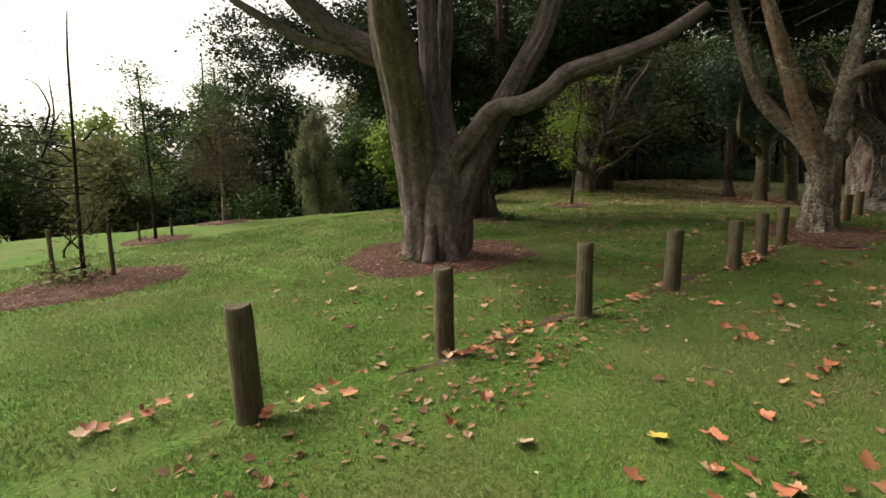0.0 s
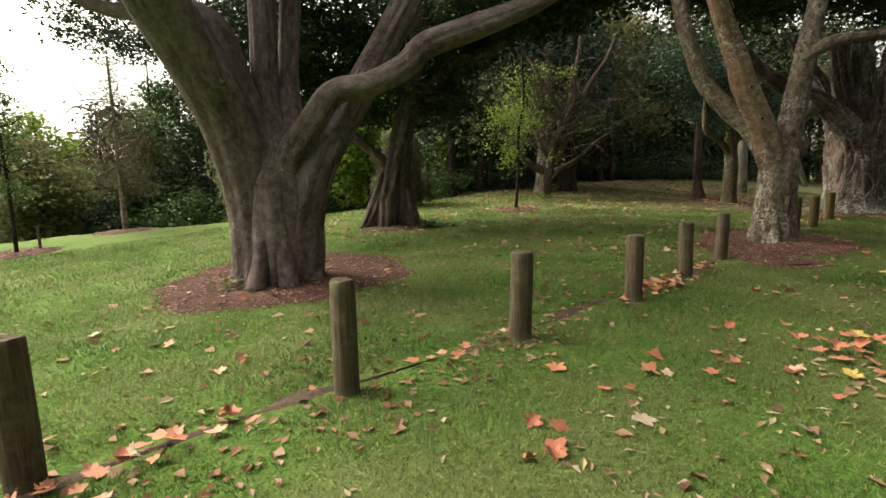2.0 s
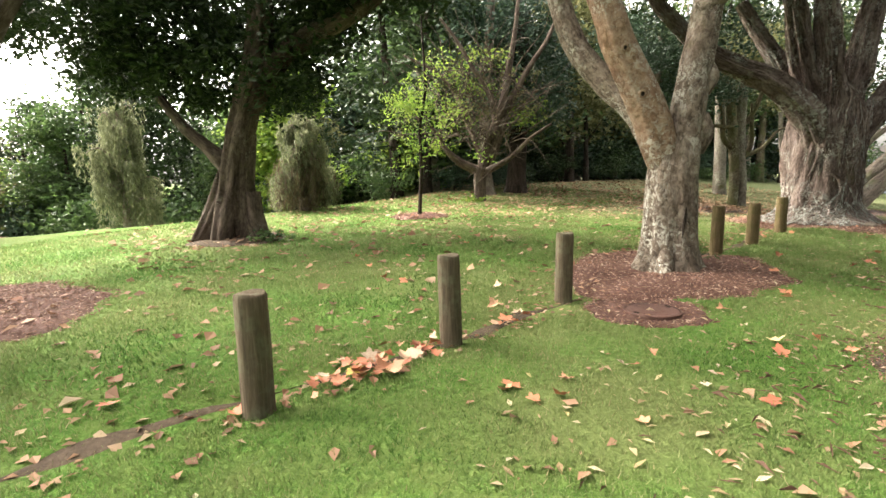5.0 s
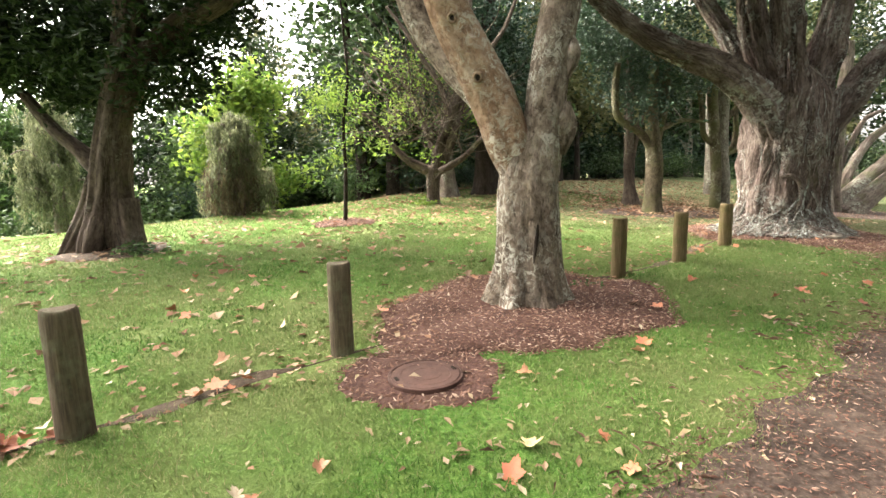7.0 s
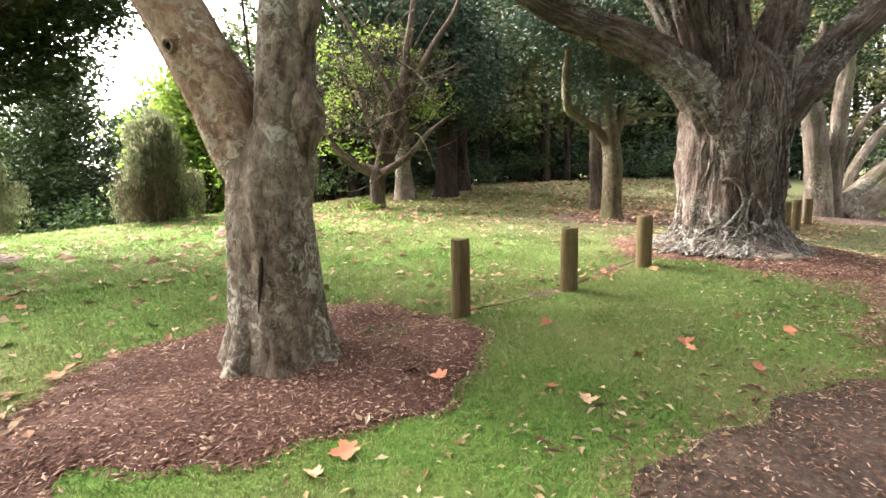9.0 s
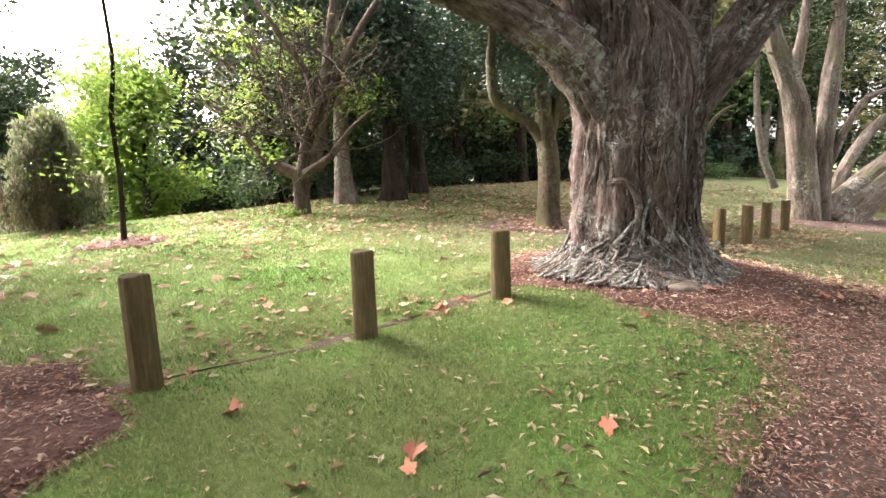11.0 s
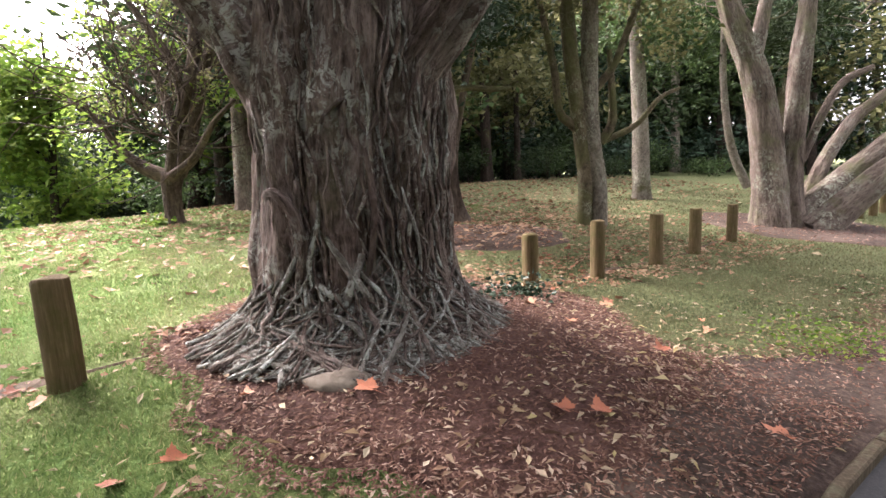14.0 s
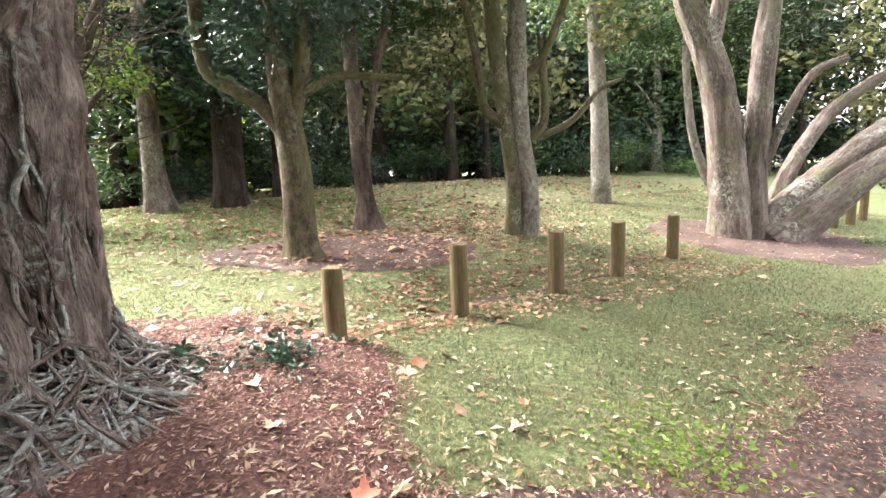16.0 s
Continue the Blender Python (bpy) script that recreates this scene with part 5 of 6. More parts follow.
# ---- woods ----
def wood_tree(x, y, height, spread, material, seed, label, low=0.25, leaves=2600, size=0.28, trunk=BARK_DARK, thick=0.17, droop=0.3, aspect=0.55):
    """A tree of the woods: a tapered trunk with limbs and a crown of sprays."""
    rng = np.random.default_rng(seed)
    z = ground_z(x, y)
    tree = empty_at("tree", x, y, z, label, "tree")
    lx, ly = rng.normal(0, 0.35, 2)
    limb(tree, "trunk", [(x, y, z - 0.1, thick * 1.35), (x + lx * 0.2, y + ly * 0.2, z + height * 0.2, thick), (x + lx, y + ly, z + height * 0.55, thick * 0.7), (x + lx * 1.4, y + ly * 1.4, z + height * 0.92, thick * 0.2)], trunk, seed, 10, 0.5, 0.05, flare=0.3)
    clumps = []
    for k in range(int(rng.integers(6, 9))):
        f = low + (1 - low) * (k + 0.5) / 8
        a, out = rng.uniform(0, 6.28), spread * rng.uniform(0.25, 0.62) * (1.15 - 0.6 * f)
        c = (x + lx * f + out * math.cos(a), y + ly * f + out * math.sin(a), z + height * f)
        clumps.append((*c, spread * rng.uniform(0.42, 0.6) * (1.1 - 0.4 * f), 0.75))
        if k < 4:
            zb = z + height * (f - 0.12)
            limb(tree, "limb", [(x + lx * f * 0.6, y + ly * f * 0.6, max(zb, z + 0.5), thick * 0.45), ((x + c[0]) / 2, (y + c[1]) / 2, (zb + c[2]) / 2 + 0.2, thick * 0.3), (*c[:2], c[2] + 0.2, thick * 0.1)], trunk, seed * 7 + k, 7, 0.5, 0.05)
    crown(tree, clumps, leaves, size, material, seed, aspect, droop)
    return tree


def shrub(x, y, w, h, material, seed, label, leaves=900, size=0.16, aspect=0.5):
    """A bush: a few stems and sprays down to the ground."""
    rng = np.random.default_rng(seed)
    z = ground_z(x, y)
    ob = empty_at("shrub", x, y, z, label, "shrub")
    for k in range(3):
        a = rng.uniform(0, 6.28)
        limb(ob, "stem", [(x, y, z - 0.05, 0.02), (x + 0.15 * w * math.cos(a), y + 0.15 * w * math.sin(a), z + h * 0.4, 0.014), (x + 0.3 * w * math.cos(a), y + 0.3 * w * math.sin(a), z + h * 0.8, 0.006)], BARK_DARK, seed + k, 6, 0.3)
    clumps = [(x + rng.uniform(-0.3, 0.3) * w, y + rng.uniform(-0.3, 0.3) * w, z + h * rng.uniform(0.3, 0.7), 0.32 * w, min(1.2, h / w)) for _ in range(5)]
    crown(ob, clumps, leaves, size, material, seed, aspect, 0.1, 0.2)
    return ob


def weeping(x, y, height, spread, seed, label, brown=False):
    """A weeping conifer: tiers of hanging curtains on a short trunk."""
    rng = np.random.default_rng(seed)
    z = ground_z(x, y)
    ob = empty_at("weeping_conifer", x, y, z, label, "conifer")
    limb(ob, "trunk", [(x, y, z - 0.1, 0.2), (x + 0.1, y, z + height * 0.5, 0.15), (x + 0.12, y, z + height * 0.78, 0.04)], BARK_FIBROUS, seed, 10, 0.3)
    tiers, n, per = 15, 420, 40
    ta = np.arange(tiers) * 2.4 + rng.normal(0, 0.3, tiers)
    rise = np.linspace(0.3, 1.0, tiers)
    out = spread * (1.05 - 0.8 * rise) * rng.uniform(0.6, 1.15, tiers)
    for k in range(tiers):
        limb(ob, "branch", [(x, y, z + height * rise[k] * 0.8, 0.05), (x + 0.6 * out[k] * math.cos(ta[k]), y + 0.6 * out[k] * math.sin(ta[k]), z + height * rise[k], 0.035), (x + out[k] * math.cos(ta[k]), y + out[k] * math.sin(ta[k]), z + height * rise[k] * 0.95, 0.015)], BARK_FIBROUS, seed * 50 + k, 6, 0.3)
    which = rng.integers(0, tiers, n)
    far = rng.uniform(0.25, 1.1, n)
    cx = x + np.cos(ta[which]) * out[which] * far + rng.normal(0, 0.12, n)
    cy = y + np.sin(ta[which]) * out[which] * far + rng.normal(0, 0.12, n)
    top = height * rise[which] * rng.uniform(0.9, 1.04, n)
    fall = np.minimum(top - 0.05, rng.uniform(0.3, 1.25, n) * (0.5 + 0.2 * height))
    k = rng.random((n, per)) ** 1.2
    p = np.stack([cx[:, None] + rng.normal(0, 0.05, (n, per)), cy[:, None] + rng.normal(0, 0.05, (n, per)), z + top[:, None] - k * fall[:, None]], -1).reshape(-1, 3)
    v, fc = scatter_leaves(p - np.array(ob.location), rng.uniform(0.09, 0.22, n * per), rng, 0.18, 2.2, 0.4)
    part("foliage", mesh_of("foliage", v, fc, LEAF_WEEP), ob, "hanging grey green needles")
    if brown:
        a, d = rng.uniform(0, 6.28, 60), rng.uniform(0.1, 0.75, 60) * spread
        hang = np.repeat(np.stack([x + d * np.cos(a), y + d * np.sin(a), height * rng.uniform(0.35, 0.75, 60)], 1), 60, 0)
        down = rng.random(3600)
        p = np.stack([hang[:, 0] + rng.normal(0, 0.05, 3600), hang[:, 1] + rng.normal(0, 0.05, 3600), z + hang[:, 2] * (1 - 0.95 * down)], 1)
        v, fc = scatter_leaves(p - np.array(ob.location), rng.uniform(0.12, 0.3, 3600), rng, 0.1, 2.4, 0.4)
        part("dry_foliage", mesh_of("dry_foliage", v, fc, LEAF_BROWN), ob, "hanging dry brown branchlets")


weeping(-5.0, 18.6, 4.5, 1.6, 5, "yellow green weeping conifer standing behind the crest")
weeping(0.95, 18.92, 2.9, 1.35, 6, "low weeping conifer with drooping brown branches", True)

# behind the crest
for k, (x, y, h, w, m, lab) in enumerate([
    (-23.1, 21.7, 5.6, 3.2, LEAF_MID, "grey green tree in a far hedge"), (-26, 26, 6.2, 3.4, LEAF_DARK, "dark tree in a far hedge"), (-21, 24.5, 5.2, 3.0, LEAF_OLIVE, "olive green tree in a far hedge"),
    (-18.3, 23.8, 5.6, 3.0, LEAF_FRESH, "bright green round tree in a far hedge"), (-19.1, 28.2, 6.6, 3.0, LEAF_DARK, "dark green tree in a far hedge"), (-17.2, 29.5, 10.2, 2.4, LEAF_MID, "tall grey green tree behind the lawn"),
    (-14.2, 29.1, 9.2, 2.8, LEAF_DARK, "tall dark evergreen behind the lawn"), (-10.2, 25.2, 8.2, 2.7, LEAF_DARK, "tall dark evergreen behind the lawn"), (-6.2, 26.8, 5.4, 2.6, LEAF_MID, "green tree behind the lawn"),
    (-4.2, 29.2, 7.8, 2.8, LEAF_DARK, "dark evergreen behind the lawn"), (-12.7, 24.0, 4.6, 2.6, LEAF_MID, "green tree below the crest"), (-9.8, 29.6, 6.0, 2.8, LEAF_DARK, "dark green tree below the crest"),
    (-8.6, 38.0, 10.5, 3.4, LEAF_OLIVE, "pale olive tree far behind the lawn"), (-1.8, 24.2, 6.6, 2.0, LEAF_FRESH, "yellow green tree behind a weeping conifer"), (-15.5, 20.8, 4.0, 2.4, LEAF_OLIVE, "brownish tree below the crest"),
    (-29, 20, 6.0, 3.4, LEAF_DARK, "dark tree in a far hedge"), (-22.5, 18.0, 5.0, 3.0, LEAF_MID, "green tree in a far hedge"), (-12.0, 33, 8.5, 3.2, LEAF_MID, "green tree far behind the lawn"),
    (-7.0, 31.5, 6.5, 3.0, LEAF_DARK, "dark tree far behind the lawn"), (2.6, 29.0, 5.0, 2.2, LEAF_FRESH, "fresh green tree at the end of the lawn"),
]):
    wood_tree(x, y, h + 1.4, w, m, 300 + k, lab, 0.1, 8500, 0.25, thick=0.13)
for k, (x, y) in enumerate([(-24, 20), (-21, 21.5), (-18.5, 22), (-16, 24.5), (-13.5, 25.5), (-11, 27), (-8, 25), (-6.5, 23.5), (-4, 25), (-2.5, 26.5), (-9.5, 22.5), (-14, 22), (-1, 28), (0.8, 27.2), (-5, 28.5), (-27, 22), (-20, 26)]):
    shrub(x, y, 3.0, 2.6, (LEAF_DARK, LEAF_MID, LEAF_BLUE)[k % 3], 400 + k, "dense green shrub below the crest", 1700, 0.24)

# the dark wood
rng = np.random.default_rng(77)
rows = []
for k in range(88):
    u = rng.uniform(7.5, 44)
    v = 13.5 + 0.06 * u + rng.uniform(0, 1) ** 0.8 * 17
    if u > 20:
        v -= (u - 20) * 0.5
    x, y = to_xy(u, v)
    if math.atan2(x - 9, y - 6) > -0.33:
        rows.append((u, v))
for k, (u, v) in enumerate(rows):
    x, y = to_xy(u, v)
    if math.hypot(x - 19.7, y - 24.9) < 3.5 or math.hypot(x - 6.4, y - 21.3) < 4:
        continue
    # from u 13 on, lighter leaf colours stand for light coming through the wood
    wood_tree(x, y, rng.uniform(12, 17), rng.uniform(3.2, 4.8), ((LEAF_DARK, LEAF_BLUE, LEAF_DARK, LEAF_MID) if u < 13 else (LEAF_MID, LEAF_BLUE, LEAF_OLIVE, LEAF_DARK))[k % 4], 500 + k, ("dark evergreen tree of the wood", "glossy dark green tree of the wood", "shaded tree of the wood", "green tree of the wood")[k % 4], rng.uniform(0.14, 0.3), 3700 if u < 13 else 2400, 0.35, (BARK_DARK, BARK_MOSSY, BARK_DARK, BARK_PALE)[k % 4], rng.uniform(0.13, 0.26))
for k in range(26):
    # unseen trees across the path, behind the walker, added to cut light from there
    u = -14 + k * 1.15
    # nearer and denser for u < 0, to hold off more light
    start = u < 0
    x, y = to_xy(u, (-7.5 if start else -9) - 5 * (k % 3) + rng.normal(0, 1))
    wood_tree(x, y, rng.uniform(9, 14), rng.uniform(3, 4), (LEAF_DARK, LEAF_MID)[k % 2], 700 + k, "unseen dark green tree across the path, added to block light", 0.15, 2600 if start else 1500, 0.55 if start else 0.5, BARK_DARK, 0.2)
for k in range(26):
    u = 8.5 + k * 1.15
    x, y = to_xy(u, 14.6 + 0.1 * rng.normal() + 1.6 * math.sin(k * 2.3) + 1.4 - max(0, u - 20) * 0.32)
    shrub(x, y, 2.4, rng.uniform(1.0, 2.0), (LEAF_MID, LEAF_DARK, LEAF_BLUE)[k % 3], 600 + k, "leafy shrub at the edge of the wood", 1000, 0.15)
for k in range(46):
    # the closed back of the wood
    u = 3 + k * 1.0
    x, y = to_xy(u, 33 + 2.5 * math.sin(k * 2.1) - max(0, u - 20) * 0.5)
    if u > 17:
        wood_tree(x, y, rng.uniform(13, 18), rng.uniform(4.2, 5.4), (LEAF_DARK, LEAF_BLUE)[k % 2], 900 + k, "dark tree at the back of the wood", 0.06, 1100, 0.8, BARK_DARK, 0.2)
for k in range(44):
    u = 7 + k * 1.1
    x, y = to_xy(u, 21 + 3.0 * math.sin(k * 1.7) - max(0, u - 20) * 0.45)
    shrub(x, y, 3.4, rng.uniform(2.6, 3.6), (LEAF_DARK, LEAF_BLUE)[k % 2], 800 + k, "dark undergrowth shrub inside the wood", 800, 0.34)


# ---- fallen leaves ----
def leaf_mesh(seed, curl):
    """A lobed dead leaf with a stalk, curled at the tips."""
    rng = np.random.default_rng(seed)
    tips = [(-2.35, 0.62), (-1.2, 0.9), (0.0, 1.0), (1.2, 0.9), (2.35, 0.62)]
    ring = [(-math.pi + 0.25, 0.2)]
    for k, (a, r) in enumerate(tips):
        a += rng.normal(0, 0.07)
        r *= rng.uniform(0.85, 1.1)
        ring += [(a - 0.42, r * 0.66), (a - 0.24, r * 0.84), (a - 0.15, r * 0.78), (a, r), (a + 0.15, r * 0.78), (a + 0.24, r * 0.84), (a + 0.42, r * 0.64)]
        if k < 4:
            ring.append(((a + tips[k + 1][0]) / 2, 0.54 * rng.uniform(0.85, 1.1)))
    ring.append((math.pi - 0.25, 0.2))
    fold, twist = rng.uniform(0.5, 1.2), rng.uniform(0, 6.28)

    def lift(x, y):
        r = math.hypot(x, y)
        return curl * (r**2 * 0.42 * (0.6 + 0.6 * math.sin(2 * math.atan2(y, x) + twist)) + abs(y) * 0.22 * fold)

    verts = [(0, 0, 0.0)]
    for f in (0.5, 1.0):
        for a, r in ring:
            x, y = math.cos(a) * r * f * 0.5, math.sin(a) * r * f * 0.5
            verts.append((x, y, lift(2 * x, 2 * y) * 0.5))
    n = len(ring)
    faces = [(0, 1 + j, 2 + j) for j in range(n - 1)] + [(1 + j, 1 + n + j, 2 + n + j, 2 + j) for j in range(n - 1)]
    b = len(verts)
    verts += [(-0.05, -0.012, 0.004), (-0.05, 0.012, 0.004), (-0.5, 0.03, 0.02), (-0.5, 0.015, 0.02)]
    faces.append((b, b + 1, b + 2, b + 3))
    return mesh_of("fallen_leaf", verts, faces, FALLEN, True)


LEAVES = [leaf_mesh(k, c) for k, c in enumerate((0.4, 0.7, 1.0, 1.3, 0.55, 0.9, 1.6, 0.25))]


def lay(x, y, size, rng, k, lift=0.02):
    ob = new("fallen_leaf", LEAVES[k % 8])
    ob.matrix_world = pose(x, y, ground_z(x, y) + lift + (0.05 if in_bed(np.array([x]), np.array([y]))[0] else 0), rng.normal(0, 14), rng.normal(0, 14), rng.uniform(0, 360)) @ Matrix.Diagonal((size, size * rng.uniform(0.6, 1.0), size, 1))
    return tagged(ob, ("curled orange brown fallen leaf on the grass", "flat rust brown lobed fallen leaf", "crumpled brown dead leaf on the ground", "pale tan fallen leaf lying on the ground")[k % 4], "fallen leaf", "fallen leaves")


def single_leaves():
    rng = np.random.default_rng(12)
    at = [
        (3.36, 1.92), (2.83, 2.18), (2.60, 2.70), (2.41, 2.36), (3.58, 2.29), (3.90, 2.30), (2.98, 3.34), (4.86, 4.04), (5.39, 4.38), (6.21, 4.34), (5.60, 5.03), (5.71, 5.30),
        (4.98, 5.05), (6.58, 5.11), (9.44, 8.45), (9.37, 8.19), (9.92, 8.34), (10.33, 10.05), (9.42, 9.30), (10.25, 9.83), (10.61, 10.84), (12.34, 11.99), (11.95, 11.61),
    ]
    at += [(13.26, 12.44), (12.73, 11.59), (12.95, 12.69), (11.28, 12.06), (13.66, 13.97), (14.29, 14.58), (15.23, 14.74), (15.80, 15.81), (13.52, 13.81), (16.25, 15.08), (15.51, 17.28), (16.28, 16.72)]
    for k, (x, y) in enumerate(at):
        lay(x, y, rng.uniform(0.17, 0.24), rng, k)
    k = len(at)
    # gathered into heaps and along the gutter
    for x, y, n in ((6.53, 7.76, 24), (6.41, 7.56, 17), (4.26, 5.35, 12), (2.92, 4.20, 13), (1.51, 2.75, 14), (2.61, 3.75, 12), (6.46, 7.55, 12), (0.28, 2.31, 8), (7.18, 5.39, 13), (7.42, 8.92, 7), (7.07, 5.40, 10), (11.86, 14.10, 6), (10.31, 13.92, 6)):
        for j in range(n):
            s = 0.16 if n < 10 else 0.24
            a = rng.normal(0, s * 1.25)
            b = rng.normal(0, s * 0.5)
            lay(x + a * UX - b * UY, y + a * UY + b * UX, rng.uniform(0.12, 0.22), rng, k, rng.uniform(0.02, 0.09))
            k += 1
    # strewn over the grass
    while k < 296:
        if rng.random() < 0.45:
            u, v = rng.uniform(-9, -1), rng.normal(-0.55, 0.45)
        elif rng.random() < 0.6:
            u, v = rng.uniform(-9, 3), rng.uniform(1.4, 5)
        else:
            u, v = rng.uniform(-2, 11), rng.uniform(-1.6, 1.0)
        if v < edge_v(u) + 0.1:
            continue
        lay(*to_xy(u, v), rng.uniform(0.12, 0.21), rng, k)
        k += 1


single_leaves()


def litter(name, seed, n, place, size, material, aspect, label, lift=0.012):
    """Countless small dead leaves, four corners each, bent along the middle."""
    rng = np.random.default_rng(seed)
    u, v = place(rng, n)
    keep = v > edge_v(u) + 0.03
    u, v = u[keep], v[keep]
    n = len(u)
    px, py = to_xy(u, v)
    p = np.stack([px, py, land(u, v) + lift + 0.045 * in_bed(px, py)], 1)
    a = rng.uniform(0, 6.28, n)
    s = size * rng.uniform(0.5, 1.5, n)
    d = np.stack([np.cos(a), np.sin(a), rng.normal(0, 0.2, n)], 1) * s[:, None] / 2
    e = np.stack([-np.sin(a), np.cos(a), rng.normal(0, 0.25, n)], 1) * (s * aspect)[:, None] / 2
    up = np.stack([np.zeros(n), np.zeros(n), s * rng.uniform(0.03, 0.22, n)], 1)
    verts = np.stack([p - d, p - d * 0.2 + e + up, p + d, p - d * 0.2 - e + up, p - d * 0.1], 1).reshape(-1, 3)
    k = np.arange(n)[:, None] * 5
    faces = np.vstack([k + np.array(c) for c in ([0, 4, 1], [1, 4, 2], [0, 3, 4], [4, 3, 2])])
    tagged(new(name, mesh_of(name, verts, faces, material)), label, "leaf litter", kind="stuff")


litter("leaf_litter", 21, 2000, lambda r, n: (r.uniform(-3, 17, n), r.normal(8.5, 2.6, n)), 0.13, LITTER, 0.8, "brown dead leaves strewn under the trees")
litter("leaf_litter", 22, 5200, lambda r, n: (r.uniform(5, 28, n), r.normal(10.5, 3.0, n)), 0.11, LITTER, 0.8, "brown dead leaves strewn along the wood")
litter("leaf_litter", 23, 1700, lambda r, n: (r.uniform(-11, 13, n), posts_v(r.uniform(-11, 13, n)) + r.normal(0, 0.16, n)), 0.065, LITTER, 0.65, "small brown dead leaves in the gutter")
litter("leaf_litter", 24, 450, lambda r, n: (r.uniform(-9, 6, n), r.uniform(1.6, 6, n)), 0.1, LITTER, 0.75, "brown dead leaves on the lawn")
litter("leaf_litter", 30, 2600, lambda r, n: (r.normal(13.5, 2.5, n), r.normal(4.6, 1.6, n)), 0.09, LITTER, 0.7, "brown dead leaves under the flared tree")
litter("small_leaves", 25, 1600, lambda r, n: (r.uniform(-7, 15, n), r.normal(-1.05, 0.55, n)), 0.06, PALE_LITTER, 0.42, "small pale dry leaves beside the path")
litter("small_leaves", 26, 900, lambda r, n: (r.normal(8.7, 2.0, n), r.normal(-0.4, 1.0, n)), 0.045, PALE_LITTER, 0.4, "small pale dry leaves on the mulch")
litter("small_leaves", 27, 220, lambda r, n: (r.uniform(-11, 4, n), r.uniform(-1.2, 3.5, n)), 0.055, PALE_LITTER, 0.5, "small pale dry leaves on the grass")
litter("small_leaves", 31, 900, lambda r, n: (r.uniform(5, 16, n), r.uniform(-2.1, -0.9, n)), 0.045, PALE_LITTER, 0.45, "pale dry leaves scattered over the dirt verge")
litter("leaf_litter", 32, 130, lambda r, n: (r.uniform(-9, -1, n), r.normal(-0.7, 0.5, n)), 0.075, LITTER, 0.7, "orange brown dead leaves beside the path")
litter("leaf_litter", 33, 1500, lambda r, n: (r.uniform(10, 17, n), r.uniform(0.6, 2.2, n)), 0.07, LITTER, 0.6, "brown dead leaves along the far bollards")


def verge_chips():
    rng = np.random.default_rng(29)
    u = rng.uniform(-2.5, 16, 16000)
    v = edge_v(u) + 0.02 + rng.random(16000) ** 0.8 * (verge_width(u) + 0.15)
    px, py = to_xy(u, v)
    u = np.r_[u, rng.uniform(5.5, 10.0, 16000)]
    v = np.r_[v, edge_v(u[16000:]) + rng.uniform(0.05, 1.6, 16000)]
    keep = (v < edge_v(u) + verge_width(u) + 0.25) | (np.abs(u - 8.1) < 1.3)
    u, v = u[keep], v[keep]
    px, py = to_xy(u, v)
    chips_at("bark_chips", np.stack([px, py, land(u, v) + 0.03], 1), rng, 0.029, CHIP, "dark bark chips trodden into the verge")


verge_chips()
litter("twigs", 28, 900, lambda r, n: (r.uniform(-3, 15, n), r.normal(-1.4, 0.35, n)), 0.09, TWIG_DRY, 0.08, "brown twigs and bark scraps on the dirt verge")


def ivy(x, y, seed, label, spread=0.3, count=260, size=0.06, material=LEAF_BLUE):
    rng = np.random.default_rng(seed)
    z = ground_z(x, y)
    ob = empty_at("low_plant", x, y, z, label, "plant")
    p = np.stack([rng.normal(0, spread * 0.5, count), rng.normal(0, spread * 0.4, count), np.abs(rng.normal(0.04, spread * 0.25, count))], 1)
    v, f = scatter_leaves(p, size * rng.uniform(0.6, 1.3, count), rng, 0.6, 0.0, 0.7)
    part("foliage", mesh_of("foliage", v, f, material), ob)


ivy(14.75, 16.75, 1, "small dark green shrub among the roots", 0.35, 420)
ivy(14.45, 16.35, 2, "low green plant against the roots", 0.3, 220)
ivy(17.05, 16.7, 3, "patch of bright green clover in the grass", 0.5, 500, 0.04, LEAF_FRESH)


def boulder(x, y):
    """A half-buried rounded stone between the roots."""
    bm = bmesh.new()
    bmesh.ops.create_icosphere(bm, subdivisions=3, radius=1)
    rng = np.random.default_rng(8)
    a, b = rng.normal(0, 2.2, (2, 3))
    for v in bm.verts:
        k = 1 + 0.09 * math.sin(float(v.co.dot(Vector(a)))) + 0.05 * math.sin(float(v.co.dot(Vector(b))) * 2)
        v.co = Vector((v.co.x * 0.2 * k, v.co.y * 0.13 * k, v.co.z * 0.09 * k))
    me = bpy.data.meshes.new("boulder")
    bm.to_mesh(me)
    bm.free()
    me.materials.append(STONE)
    me.polygons.foreach_set("use_smooth", [True] * len(me.polygons))
    ob = new("boulder", me)
    ob.matrix_world = pose(x, y, ground_z(x, y) + 0.0, 0, 0, 25)
    tagged(ob, "grey brown rounded stone half buried between tree roots", "stone")


boulder(14.08, 14.66)


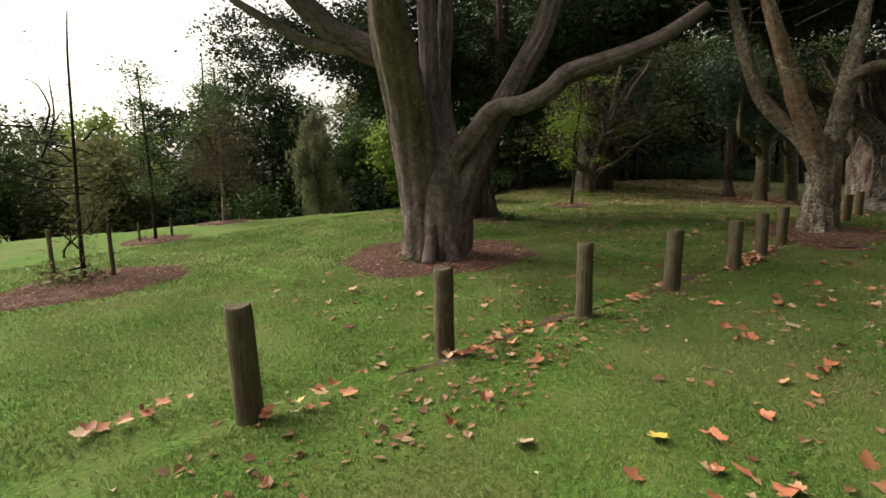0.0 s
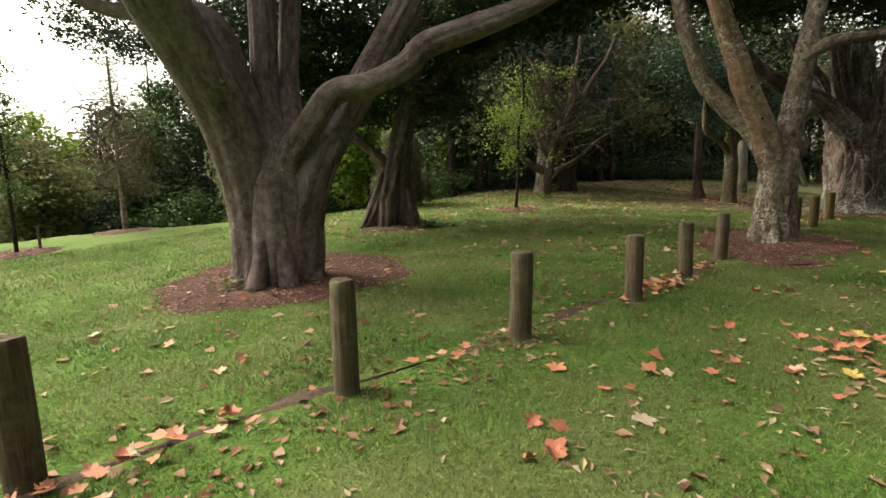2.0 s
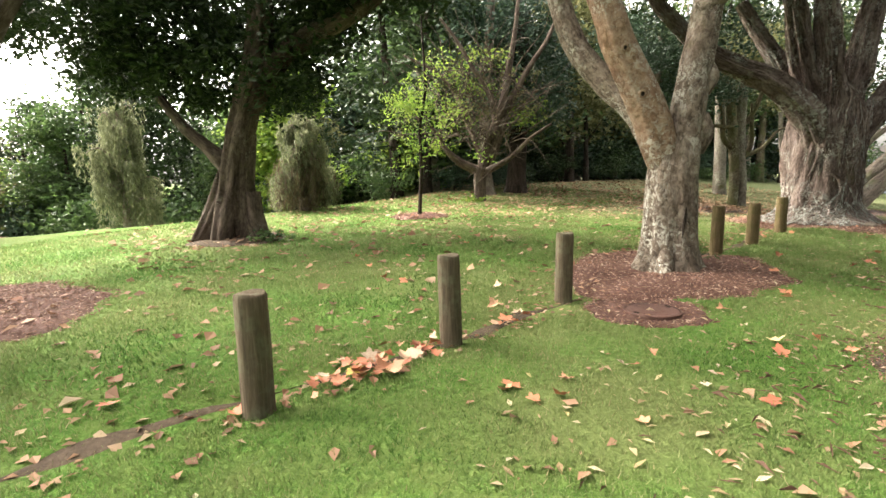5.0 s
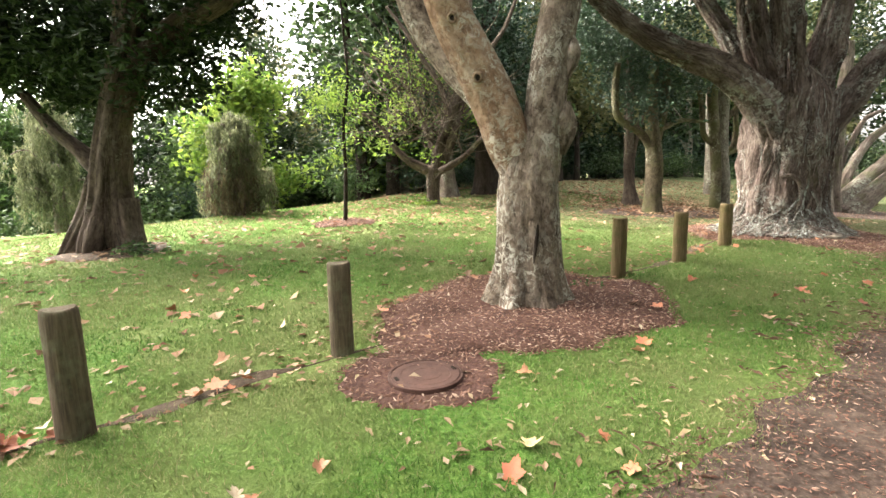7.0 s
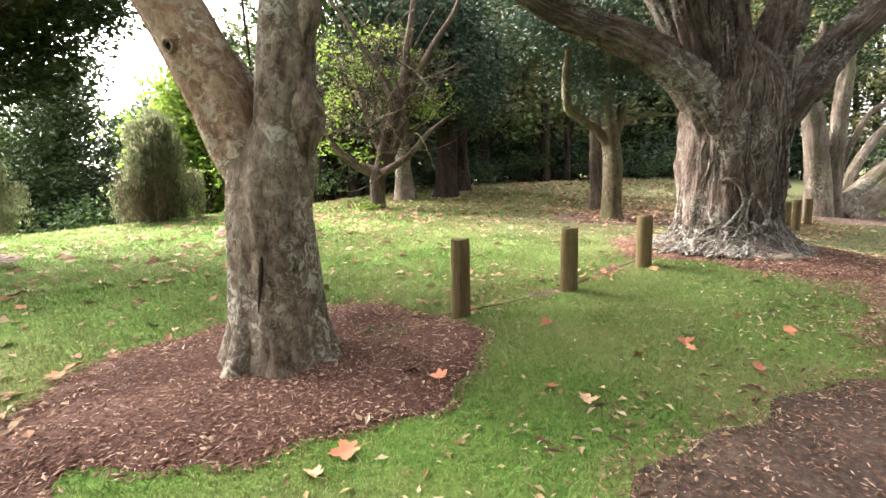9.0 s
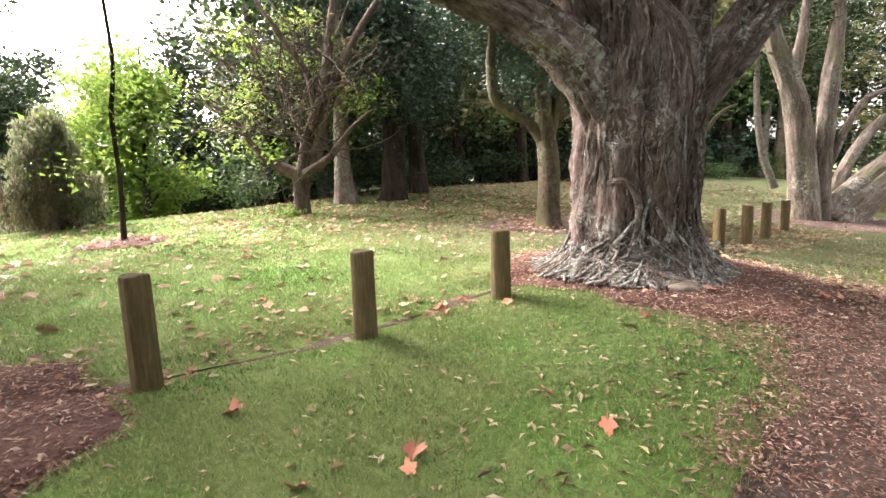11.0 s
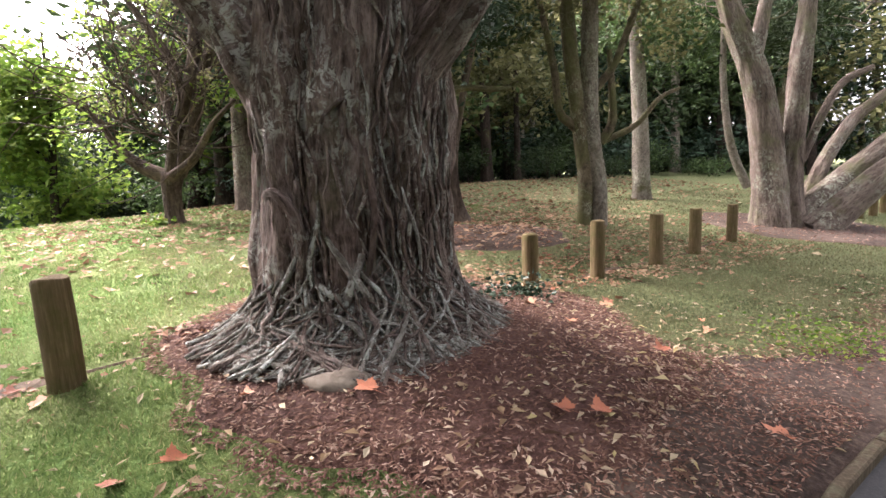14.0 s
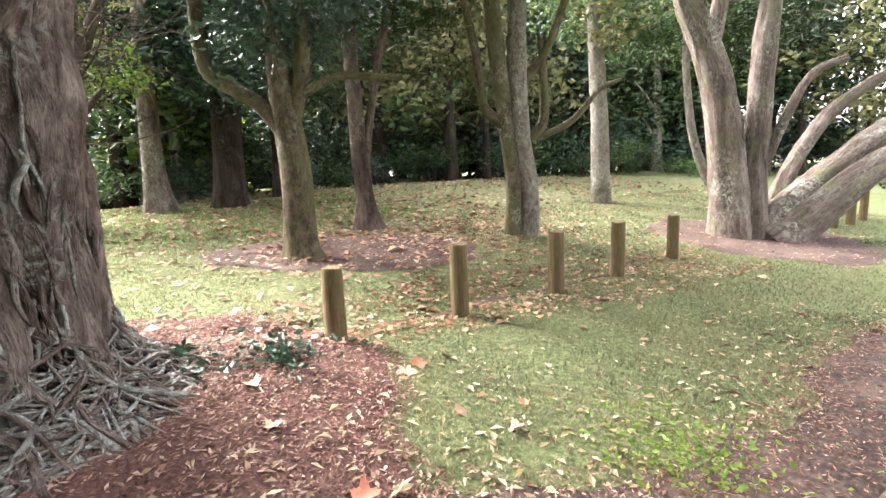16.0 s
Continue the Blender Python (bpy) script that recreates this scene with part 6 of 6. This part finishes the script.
# ---- far end of the lawn ----
def clipped_hedge(x0, y0, x1, y1, height, seed):
    """A clipped hedge: a dense box of small leaves on short stems."""
    rng = np.random.default_rng(seed)
    n = 9000
    f, e = rng.random(n), rng.normal(0, 0.03, n)
    face = rng.integers(0, 3, n)
    across = np.where(face == 0, -0.45, np.where(face == 1, 0.45, rng.uniform(-0.45, 0.45, n))) + e
    up = np.where(face == 2, height, height * rng.random(n)) + e
    d = np.array([x1 - x0, y1 - y0]) / math.hypot(x1 - x0, y1 - y0)
    px, py = x0 + (x1 - x0) * f - d[1] * across, y0 + (y1 - y0) * f + d[0] * across
    ob = empty_at("hedge", x0, y0, ground_z(x0, y0), "clipped green box hedge at the end of the lawn", "hedge")
    v, fc = scatter_leaves(np.stack([px, py, land(*to_uv(px, py)) + up], 1) - np.array(ob.location), rng.uniform(0.08, 0.16, n), rng, 0.6, 0.1, 0.3)
    part("foliage", mesh_of("foliage", v, fc, LEAF_MID), ob)
    for k in range(8):
        x, y = x0 + (x1 - x0) * (k + 0.5) / 8, y0 + (y1 - y0) * (k + 0.5) / 8
        limb(ob, "stem", [(x, y, ground_z(x, y) - 0.05, 0.03), (x, y, ground_z(x, y) + height * 0.8, 0.015)], BARK_DARK, 60 + k, 6, 0.3)


clipped_hedge(-2.2, 32.6, 4.5, 37.2, 1.15, 3)


def plain(name, colour, rough, metal=0.0):
    m, nt, b = nodes_of(name)
    b.inputs["Roughness"].default_value, b.inputs["Metallic"].default_value = rough, metal
    nt.links.new(ramp(nt, noise_of(nt, place_of(nt), 12, 4, 0.6), [(0.35, tuple(0.88 * c for c in colour)), (0.65, colour)]), b.inputs["Base Color"])
    return m


PAINT, RUBBER, GLASS_DARK, SIDING, ROOFING, WHITE = plain("car_paint", (0.75, 0.75, 0.74), 0.25), plain("tyre_rubber", (0.02, 0.02, 0.02), 0.8), plain("car_window", (0.02, 0.025, 0.03), 0.08), plain("siding", (0.16, 0.18, 0.24), 0.7), plain("roofing", (0.09, 0.08, 0.08), 0.7), plain("white_paint", (0.75, 0.75, 0.73), 0.6)


def solid(name, rings, material, parent, smooth_faces=True, label=""):
    """A closed body from equal rings of corners."""
    n = len(rings[0])
    verts = [p for ring in rings for p in ring]
    faces = [(k * n + j, k * n + (j + 1) % n, (k + 1) * n + (j + 1) % n, (k + 1) * n + j) for k in range(len(rings) - 1) for j in range(n)]
    faces += [tuple(range(n - 1, -1, -1)), tuple(range((len(rings) - 1) * n, len(rings) * n))]
    return part(name, mesh_of(name, verts, faces, material, smooth_faces), parent, label)


def car(x, y, turn):
    ob = empty_at("parked_car", x, y, ground_z(x, y), "small white car parked behind the hedge", "car")
    ob.rotation_euler = (0, 0, radians(turn))
    side = [(-2.0, 0.35), (-2.05, 0.6), (-1.95, 0.82), (-0.9, 0.92), (1.1, 0.95), (1.95, 0.8), (2.0, 0.4)]
    solid("body", [[(a, s, b - 0.04 * (abs(s) > 0.8)) for a, b in side] for s in (-0.84, -0.8, 0.8, 0.84)], PAINT, ob, False)
    roof = [(-1.7, 0.88), (-1.15, 1.38), (0.35, 1.44), (1.0, 0.93)]
    cabin = solid("cabin", [[(a, s * (1 - 0.18 * (b > 1)), b) for a, b in roof] for s in (-0.76, 0.76)], PAINT, ob, False)
    for s in (-1, 1):
        solid("side_window", [[(-1.3, s * 0.69, 0.98), (-0.98, s * 0.645, 1.32), (0.25, s * 0.64, 1.37), (0.72, s * 0.69, 0.98)], [(-1.3, s * 0.73, 0.98), (-0.98, s * 0.685, 1.32), (0.25, s * 0.68, 1.37), (0.72, s * 0.73, 0.98)]], GLASS_DARK, cabin, False, "dark side window")
        for a in (-1.3, 1.25):
            ring = lambda r, w: [(a + r * math.cos(6.2832 * j / 20), s * w, 0.31 + r * math.sin(6.2832 * j / 20)) for j in range(20)]
            wheel = solid("wheel", [ring(0.3, 0.66), ring(0.31, 0.7), ring(0.31, 0.83), ring(0.28, 0.86)], RUBBER, ob)
            solid("rim", [ring(0.19, 0.858), ring(0.18, 0.875)], WHITE, wheel)


car(-0.9, 35.2, 55)


def cabin_house(x, y, turn):
    """A small grey-blue weatherboard building beyond the leaning tree."""
    ob = empty_at("building", x, y, ground_z(x, y), "small blue grey weatherboard building beyond the trees", "building")
    ob.rotation_euler = (0, 0, radians(turn))
    box = lambda x0, x1, y0, y1, z0, z1: [[(x0, y0, z), (x1, y0, z), (x1, y1, z), (x0, y1, z)] for z in (z0, z1)]
    wall = solid("wall", box(-2.2, 2.2, -1.8, 1.8, -0.3, 2.5), SIDING, ob, False)
    for k in range(14):
        solid("board", box(-2.24, 2.24, -1.84, -1.79, 0.05 + k * 0.175, 0.05 + k * 0.175 + 0.15), SIDING, wall, False)
        solid("board", box(-2.25, -2.2, -1.8, 1.8, 0.05 + k * 0.175, 0.05 + k * 0.175 + 0.15), SIDING, wall, False)
    solid("roof", [[(-2.6, -2.2, 2.45), (2.6, -2.2, 2.45), (2.6, 2.2, 2.45), (-2.6, 2.2, 2.45)], [(-2.6, -0.05, 3.5), (2.6, -0.05, 3.5), (2.6, 0.05, 3.5), (-2.6, 0.05, 3.5)]], ROOFING, ob, False)
    window = solid("window_frame", box(-1.2, 0.2, -1.9, -1.83, 0.95, 1.95), WHITE, ob, False, "white window frame")
    solid("pane", box(-1.12, 0.12, -1.92, -1.9, 1.03, 1.87), GLASS_DARK, window, False)


cabin_house(32.4, 38.6, 30)
shrub(27.2, 34.2, 3.0, 3.0, LEAF_DARK, 771, "dark evergreen bush beside a small building", 1300, 0.2)

ivy(1.12, 7.42, 4, "green shoots at the foot of the silver tree", 0.3, 200, 0.07, LEAF_OLIVE)
ivy(2.75, 13.3, 5, "small green seedling beside the fluted tree", 0.4, 160, 0.11, LEAF_MID)
ivy(10.0, 11.5, 6, "thin green shoots in the mulch", 0.25, 90, 0.05, LEAF_MID)
ivy(-4.45, 6.6, 7, "low dry plants among young trees", 0.7, 340, 0.1, LEAF_OLIVE)
ivy(6.1, 21.0, 8, "bright yellow green shoots at a trunk's foot", 0.35, 160, 0.12, LEAF_FRESH)
